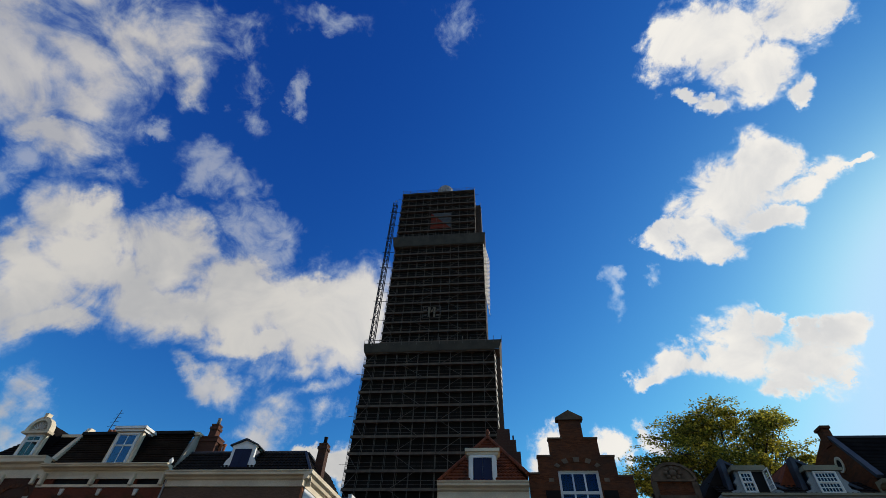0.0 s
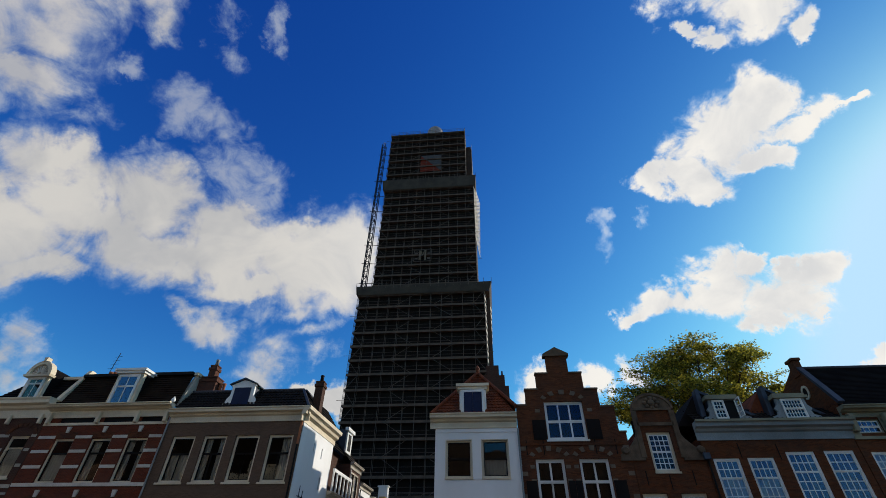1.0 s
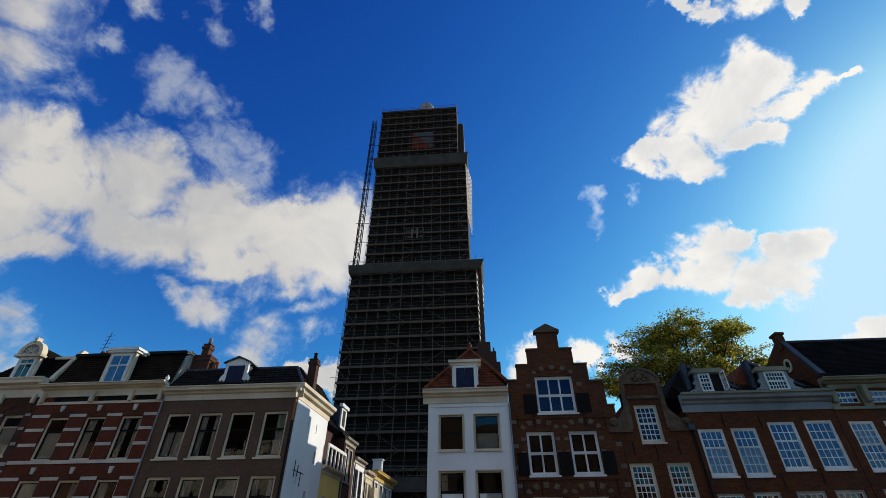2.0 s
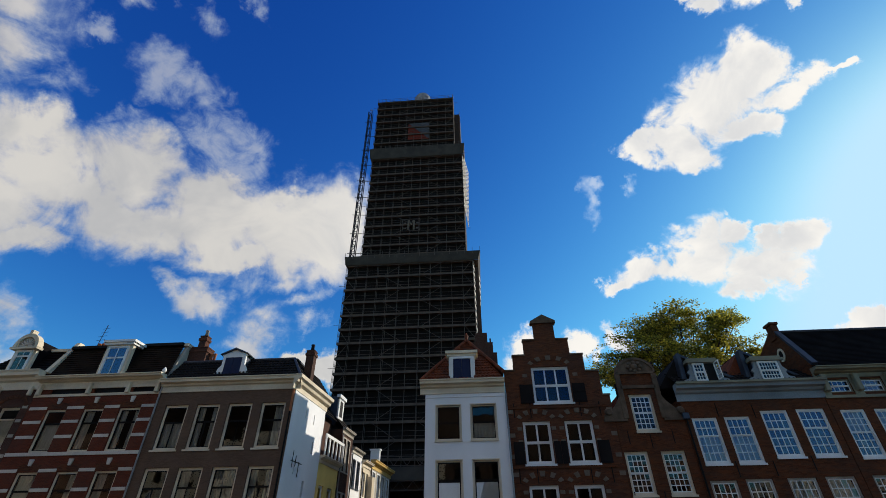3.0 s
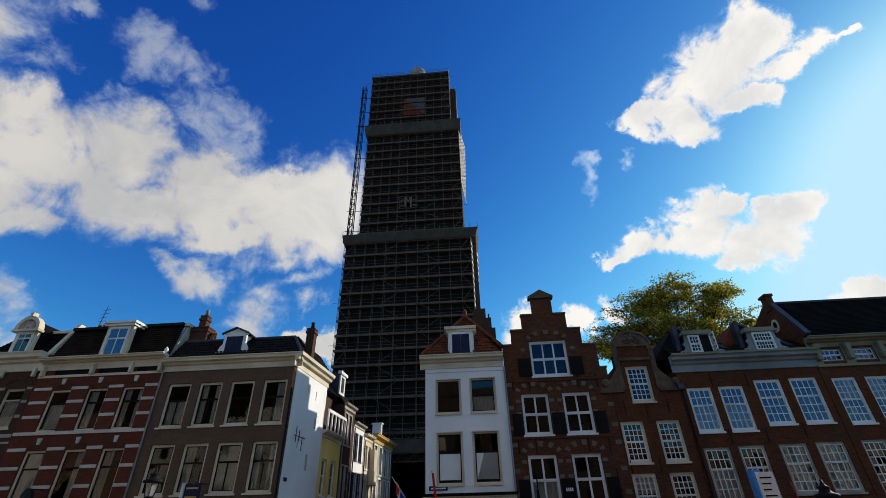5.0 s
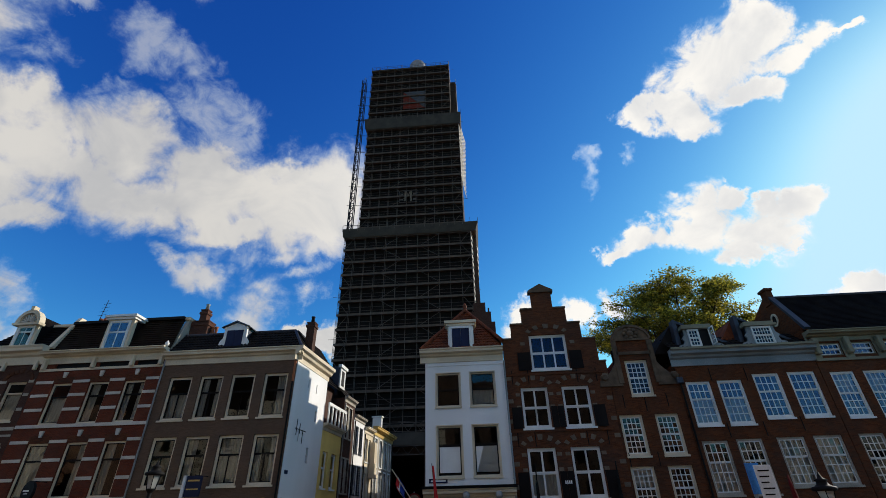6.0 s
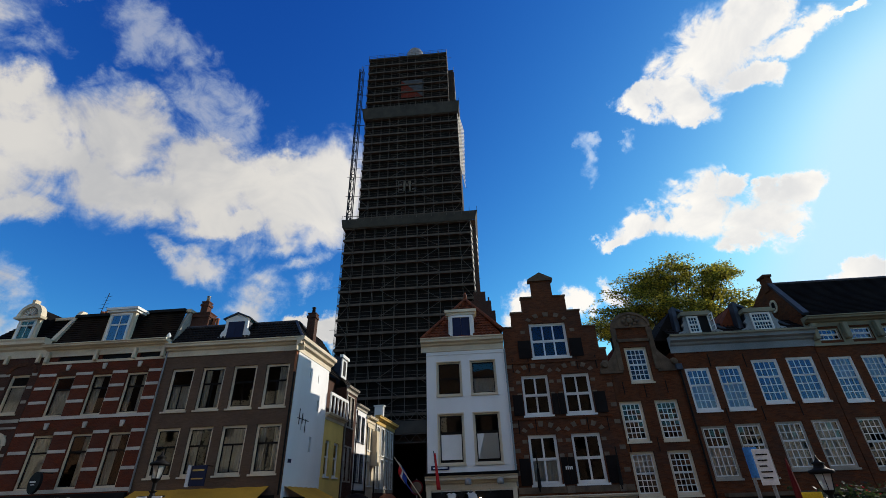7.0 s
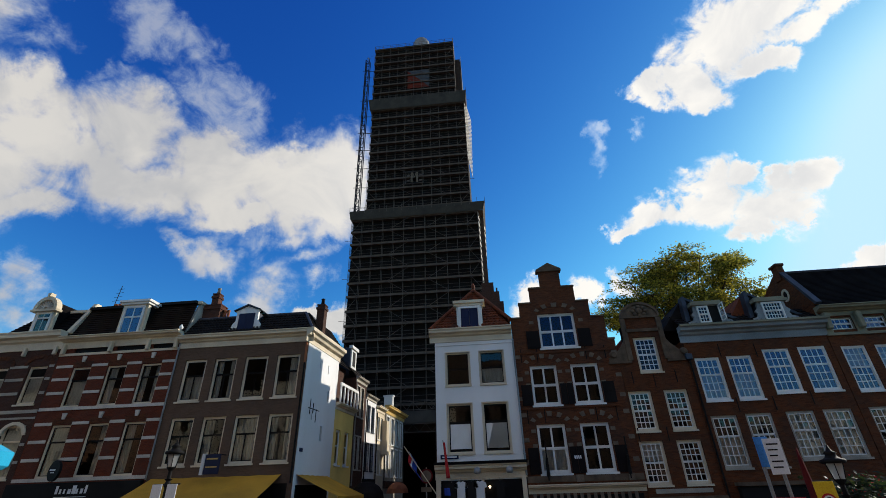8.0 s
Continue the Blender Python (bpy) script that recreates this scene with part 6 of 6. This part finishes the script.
def leaves(rng, points, size, per, spread):
    """Small folded leaves in loose flat sprays round the given points."""
    verts, faces = [], []
    for p in points:
        tilt = Vector((rng.gauss(0, 0.35), rng.gauss(0, 0.35), 1)).normalized()
        for _ in range(per):
            off = Vector((rng.gauss(0, spread), rng.gauss(0, spread), rng.gauss(0, spread * 0.35)))
            c = p + off
            a = Vector((rng.uniform(-1, 1), rng.uniform(-1, 1), rng.uniform(-0.6, 0.3))).normalized()
            n = (tilt + Vector((rng.gauss(0, 0.5), rng.gauss(0, 0.5), 0))).normalized()
            side = a.cross(n).normalized() * size * rng.uniform(0.25, 0.45)
            long = a * size * rng.uniform(0.7, 1.3)
            i = len(verts)
            verts += [c, c + long * 0.5 + side, c + long, c + long * 0.5 - side]
            faces.append((i, i + 1, i + 2, i + 3))
    return verts, faces


def tree():
    """A broad dome of leafy layers on limbs that fork from one trunk."""
    rng = random.Random(11)
    t = thing("tree", (18.6, 40.5, 0), "broad green tree with yellowing leaves behind the houses", "tree")
    bm = bmesh.new()
    rod(bm, (0, 0, 0), (0.1, 0, 9.5), 0.5, 12, 0.36)
    part("trunk", bm, BARK, t)
    limbs, sprays = bmesh.new(), []
    for k in range(84):
        a = 2.39996 * k + rng.uniform(-0.3, 0.3)
        rise = rng.random() ** 0.8
        reach = rng.choice((0.62, 0.8, 0.95, 1.0, 1.1))
        out = math.sqrt(max(0.0, 1 - rise * rise)) * reach
        at = Vector((7.6 * out * math.cos(a), 5.2 * out * math.sin(a), 15.2 + 6.4 * rise * min(reach, 1.03) + rng.gauss(0, 0.35)))
        at.x += 0.35 * rise
        if at.x > 3:
            at.z -= (at.x - 3) * 0.18
        # the limb bends outward on its way up
        last, r = Vector((rng.uniform(-0.3, 0.3), rng.uniform(-0.3, 0.3), rng.uniform(8.0, 11.0))), rng.uniform(0.1, 0.17)
        start = last.copy()
        for i in range(1, 6):
            f = i / 5
            p = start.lerp(at, f) + Vector((0, 0, 1.3 * math.sin(math.pi * f) * (1 - rise))) + Vector((rng.gauss(0, 0.16), rng.gauss(0, 0.16), rng.gauss(0, 0.1)))
            rod(limbs, last, p, r, 6, r * 0.72)
            last, r = p, r * 0.72
        wide = rng.uniform(0.7, 1.8)
        for i in range(rng.randrange(20, 40)):
            d = Vector((rng.gauss(0, 0.55 * wide), rng.gauss(0, 0.55 * wide), rng.gauss(0.1, 0.22) - 0.12 * wide * (i % 3)))
            tip = at + d
            if i < 9:
                rod(limbs, last, tip, 0.03, 5, 0.012)
            sprays.append(tip)
    part("branchwork", limbs, BARK, t)
    verts, faces = leaves(rng, sprays, 0.2, 26, 0.27)
    me = bpy.data.meshes.new("crown")
    me.from_pydata(verts, [], faces)
    me.materials.append(LEAF)
    crown = tagged(new("crown", me), "yellow-green leaves", kind="stuff")
    crown.parent = t


tree()


# ---- street furniture ----
def lantern_material():
    m = bpy.data.materials.new("lantern_glass")
    m.use_nodes = True
    b = m.node_tree.nodes["Principled BSDF"]
    b.inputs["Base Color"].default_value = (0.75, 0.75, 0.7, 1)
    b.inputs["Roughness"].default_value = 0.15
    b.inputs["Transmission Weight"].default_value = 0.6
    return m


LANTERN = lantern_material()


def street_lamp(x, y, height):
    t = thing("street_lamp", (x, y, 0), "black cast iron street lamp with a glass lantern", "street lamp", "street lamps")
    bm = bmesh.new()
    spun(bm, [(0.16, 0), (0.16, 0.5), (0.09, 0.7), (0.06, 0.9), (0.05, height - 1.0), (0.09, height - 0.95), (0.05, height - 0.85), (0.1, height - 0.8)], 12)
    part("post", bm, BLACK, t)
    b = height - 0.8
    bm = bmesh.new()
    spun(bm, [(0.1, b + 0.28), (0.16, b + 0.57)], 6)
    part("lantern", bm, LANTERN, t, "clear glass panes")
    for k in range(6):
        a = 2 * math.pi * k / 6
        bm = bmesh.new()
        rod(bm, (0.105 * math.cos(a), 0.105 * math.sin(a), b + 0.26), (0.168 * math.cos(a), 0.168 * math.sin(a), b + 0.58), 0.01, 5)
        part("lantern_bar", bm, BLACK, t)
    bm = bmesh.new()
    spun(bm, [(0.05, b), (0.045, b + 0.18), (0.11, b + 0.26), (0.1, b + 0.28)], 12)
    part("lantern_foot", bm, BLACK, t)
    bm = bmesh.new()
    spun(bm, [(0.0, b + 0.57), (0.2, b + 0.57), (0.23, b + 0.6), (0.22, b + 0.64), (0.15, b + 0.66), (0.11, b + 0.69), (0.09, b + 0.74), (0.12, b + 0.77), (0.06, b + 0.8), (0.035, b + 0.84), (0.012, b + 0.92)], 12)
    part("cap", bm, BLACK, t, smooth=True)
    bm = bmesh.new()
    rod(bm, (-0.34, 0, b - 0.12), (0.34, 0, b - 0.12), 0.018)
    part("ladder_bar", bm, BLACK, t)
    return t


def sign_posts():
    t = street_lamp(-8.3, 12.0, 4.25)
    for dx in (-0.28, 0.12):
        p = thing("notice_panel", (-8.3 + dx, 11.85, 2.55), "white notice panel on the lamp post", "sign", "notice panels")
        boxes("panel", CLOTH, p, (0, 0.26, -0.02, 0.0, 0, 0.78), bevel=0.004)
    street_lamp(6.95, 11.0, 3.5)
    t = thing("sign_post", (4.74, 9.0, 0), "two grey poles with white and blue notice boards", "sign")
    for dx in (-0.16, 0.12):
        bm = bmesh.new()
        rod(bm, (dx, 0.03, 0), (dx, 0.03, 3.2), 0.03, 8)
        part("pole", bm, STEEL, t)
    board = boxes("board", CLOTH, t, (-0.08, 0.2, -0.03, -0.005, 3.08, 3.64), bevel=0.004)
    boxes("writing_bars", BLACK, board, *((-0.04, 0.15 - 0.03 * (k % 3), -0.036, -0.031, 3.54 - k * 0.09, 3.562 - k * 0.09) for k in range(5)), label="lines of dark illegible writing")
    boxes("blue_board", SIGN_BLUE, t, (-0.17, 0.06, 0.06, 0.085, 3.2, 3.68), bevel=0.004)
    low_board = boxes("red_board", RED, t, (-0.32, 0.3, -0.03, -0.005, 2.62, 2.74))
    boxes("white_board", CLOTH, t, (-0.32, 0.3, -0.03, -0.005, 2.2, 2.615))
    t = thing("warning_sign", (5.38, 9.0, 0), "yellow rectangular warning sign with a red ring", "sign")
    bm = bmesh.new()
    rod(bm, (0.05, 0.03, 0), (0.05, 0.03, 2.9), 0.03, 8)
    part("pole", bm, STEEL, t)
    boxes("plate", SIGN_YELLOW, t, (-0.15, 0.17, -0.02, 0.0, 2.4, 2.96), bevel=0.004)
    for name, mat, r0, y in (("ring", RED, 0.125, -0.024), ("disc", CLOTH, 0.095, -0.028)):
        bm = bmesh.new()
        bmesh.ops.create_cone(bm, cap_ends=True, segments=28, radius1=r0, radius2=r0, depth=0.006, matrix=pose(0.01, y, 2.66, 90))
        part(name, bm, mat, t)
    boxes("mark", BLACK, t, (-0.015, 0.035, -0.036, -0.032, 2.6, 2.73))
    t = thing("parasol", (6.45, 11.2, 0), "closed dark red parasol", "parasol", "closed parasols")
    bm = bmesh.new()
    spun(bm, [(0.03, 0), (0.03, 2.0)], 8)
    part("pole", bm, STEEL, t)
    bm = bmesh.new()
    spun(bm, [(0.04, 1.9), (0.06, 2.1), (0.065, 3.0), (0.035, 3.4), (0.01, 3.6)], 10)
    part("folded_cover", bm, MAROON, t, smooth=True)
    # flowers in a hanging trough
    rng = random.Random(3)
    t = thing("flower_trough", (9.5, 14.0, 0), "dark leafy planter with small pink flowers on a post", "planter")
    bm = bmesh.new()
    rod(bm, (0, 0, 0), (0, 0, 2.3), 0.06, 8)
    part("post", bm, BLACK, t)
    bm = bmesh.new()
    spun(bm, [(0.3, 2.1), (0.7, 2.35), (0.75, 2.5), (0.7, 2.5)], 14)
    part("bowl", bm, BLACK, t)
    pts = [Vector((rng.gauss(0, 0.55), rng.gauss(0, 0.4), 2.55 + abs(rng.gauss(0, 0.22)))) for _ in range(160)]
    for name, mat, size, per in (("foliage", DARK_LEAF, 0.12, 9), ("blossom", RED, 0.07, 1)):
        verts, faces = leaves(rng, pts, size, per, 0.12)
        me = bpy.data.meshes.new(name)
        me.from_pydata(verts, [], faces)
        me.materials.append(mat)
        ob = tagged(new(name, me), kind="stuff")
        ob.parent = t
    # turquoise parasol at the edge of the street
    t = thing("parasol", (-14.62, 12.0, 0), "open turquoise parasol on a steel pole", "parasol")
    bm = bmesh.new()
    rod(bm, (0, 0, 0), (0, 0, 4.4), 0.03, 8)
    part("pole", bm, STEEL, t)
    bm = bmesh.new()
    spun(bm, [(1.0, 3.85), (1.12, 3.95), (1.15, 4.3), (0.8, 4.5), (0.3, 4.62), (0.03, 4.66)], 8)
    part("canopy", bm, TURQUOISE, t)


def cloth(name, mat, parent, fn, nu=10, nv=6):
    bm = bmesh.new()
    g = [[bm.verts.new(fn(i / nu, k / nv)) for k in range(nv + 1)] for i in range(nu + 1)]
    for i in range(nu):
        for k in range(nv):
            bm.faces.new((g[i][k], g[i + 1][k], g[i + 1][k + 1], g[i][k + 1]))
    ob = part(name, bm, mat, parent, smooth=True)
    mod = ob.modifiers.new("thickness", "SOLIDIFY")
    mod.thickness = 0.006
    return ob


def flags_and_shop():
    t = thing("flag", FLAG_FOOT, "red, white and blue flag on a slanting pole", "flag")
    tip = Vector(FLAG_TIP) - Vector(FLAG_FOOT)
    bm = bmesh.new()
    rod(bm, (0, 0, 0), tip, 0.025, 8)
    part("pole", bm, CREAM, t)
    along = -tip.normalized()
    for k, (mat, name) in enumerate(((RED, "red_stripe"), (CLOTH, "white_stripe"), (BLUE, "blue_stripe"))):
        cloth(name, mat, t, lambda u, v, k=k: tip + along * (0.05 + (0.0, 0.28, 0.5)[k] + v * (0.28, 0.22, 0.55)[k]) + Vector((0.1 * math.sin(u * 5 + k) + 0.4 * u, 0.14 * math.sin(u * 7), -1.0 * u)))
    t = thing("pennant", (-2.72, 26.2, 3.85), "hanging red pennant on a short pole", "flag")
    bm = bmesh.new()
    rod(bm, (0.1, 0.75, -0.1), (0.0, 0.0, 1.55), 0.02, 8)
    part("pole", bm, BLACK, t)
    cloth("cloth", RED, t, lambda u, v: (0.02 + 0.22 * v * (0.35 + u * 0.6) + 0.12 * u, 0.08 * math.sin(u * 6 + v * 2), 1.45 - 1.75 * u))
    cloth("blue_tail", BLUE, t, lambda u, v: (0.0 + 0.3 * v + 0.02 * u, 0.1 + 0.05 * math.sin(v * 6), -0.75 - 0.35 * u))
    for k, (x, mat) in enumerate(((-2.35, BLACK), (-1.85, CLOTH), (-1.3, BLACK), (-0.85, CLOTH), (0.2, BLACK))):
        t = thing("hanging_shirt", (x, 26.45, 3.4), "t-shirt hanging under the shop front beam", "shirt", "hanging shirts")
        bm = bmesh.new()
        outline = [(-0.12, 0), (-0.36, -0.12), (-0.42, -0.36), (-0.28, -0.4), (-0.24, -0.3), (-0.25, -0.95), (0.25, -0.95), (0.24, -0.3), (0.28, -0.4), (0.42, -0.36), (0.36, -0.12), (0.12, 0), (0.0, -0.07)]
        prism(bm, [(a * 0.85, b * 0.85) for a, b in outline], -0.05, 0.05)
        part("shirt", bm, mat, t)
        bm = bmesh.new()
        rod(bm, (0, 0, -0.05), (0, 0, 0.15), 0.008)
        part("hook", bm, STEEL, t)
    t = thing("shop_bulb", (-0.35, 26.85, 3.1), "small lit bulb in the shop window", "lamp")
    glow = bpy.data.materials.new("warm_bulb")
    glow.use_nodes = True
    lit = glow.node_tree.nodes["Principled BSDF"]
    lit.inputs["Emission Color"].default_value, lit.inputs["Emission Strength"].default_value = (1.0, 0.75, 0.45, 1), 6.0
    bm = bmesh.new()
    bmesh.ops.create_icosphere(bm, subdivisions=2, radius=0.06)
    part("bulb", bm, glow, t, smooth=True)
    bm = bmesh.new()
    rod(bm, (0, 0, 0.05), (0, 0, 0.4), 0.008)
    part("cord", bm, BLACK, t)
    t = thing("round_sign", (-3.95, 28.4, 0), "round red-rimmed traffic sign on a pole", "sign")
    bm = bmesh.new()
    rod(bm, (0, 0.04, 0), (0, 0.04, 4.2), 0.035, 8)
    part("pole", bm, STEEL, t)
    for name, mat, r0, y in (("rim", MAROON, 0.38, 0.0), ("face", BLOCK, 0.29, -0.012)):
        bm = bmesh.new()
        bmesh.ops.create_cone(bm, cap_ends=True, segments=28, radius1=r0, radius2=r0, depth=0.012, matrix=pose(0, y, 3.75, 90))
        part(name, bm, mat, t)
    boxes("plate", BLOCK, t, (-0.3, 0.3, -0.02, 0.0, 2.95, 3.2))
    for (x, y, z, r, mat, lab) in ((-8.6, 33.0, 2.6, 1.2, SHUTTER, "dark round shop canopy over the lane"), (-7.9, 40.0, 2.9, 0.9, TERRACOTTA, "orange round shop canopy over the lane")):
        t = thing("shop_canopy", (x, y, z), lab, "canopy", "lane canopies")
        bm = bmesh.new()
        for k in range(8):
            a0, a1 = math.pi * k / 8, math.pi * (k + 1) / 8
            for j in range(4):
                b0, b1 = math.pi / 2 * j / 4, math.pi / 2 * (j + 1) / 4
                pt = lambda a, b: (r * math.cos(a) * math.cos(b), -r * math.sin(a) * math.cos(b), r * 0.9 * math.sin(b))
                vs = [bm.verts.new(pt(*q)) for q in ((a0, b0), (a1, b0), (a1, b1), (a0, b1))]
                bm.faces.new(vs)
        bmesh.ops.remove_doubles(bm, verts=bm.verts, dist=0.001)
        part("hood", bm, mat, t)
        bm = bmesh.new()
        rod(bm, (-r - 2.2, 0, 0.1), (r, 0, 0.0), 0.03)
        part("arm", bm, BLACK, t)


sign_posts()
FLAG_FOOT, FLAG_TIP = (-3.2, 28.0, 2.65), (-5.19, 28.0, 5.33)
flags_and_shop()
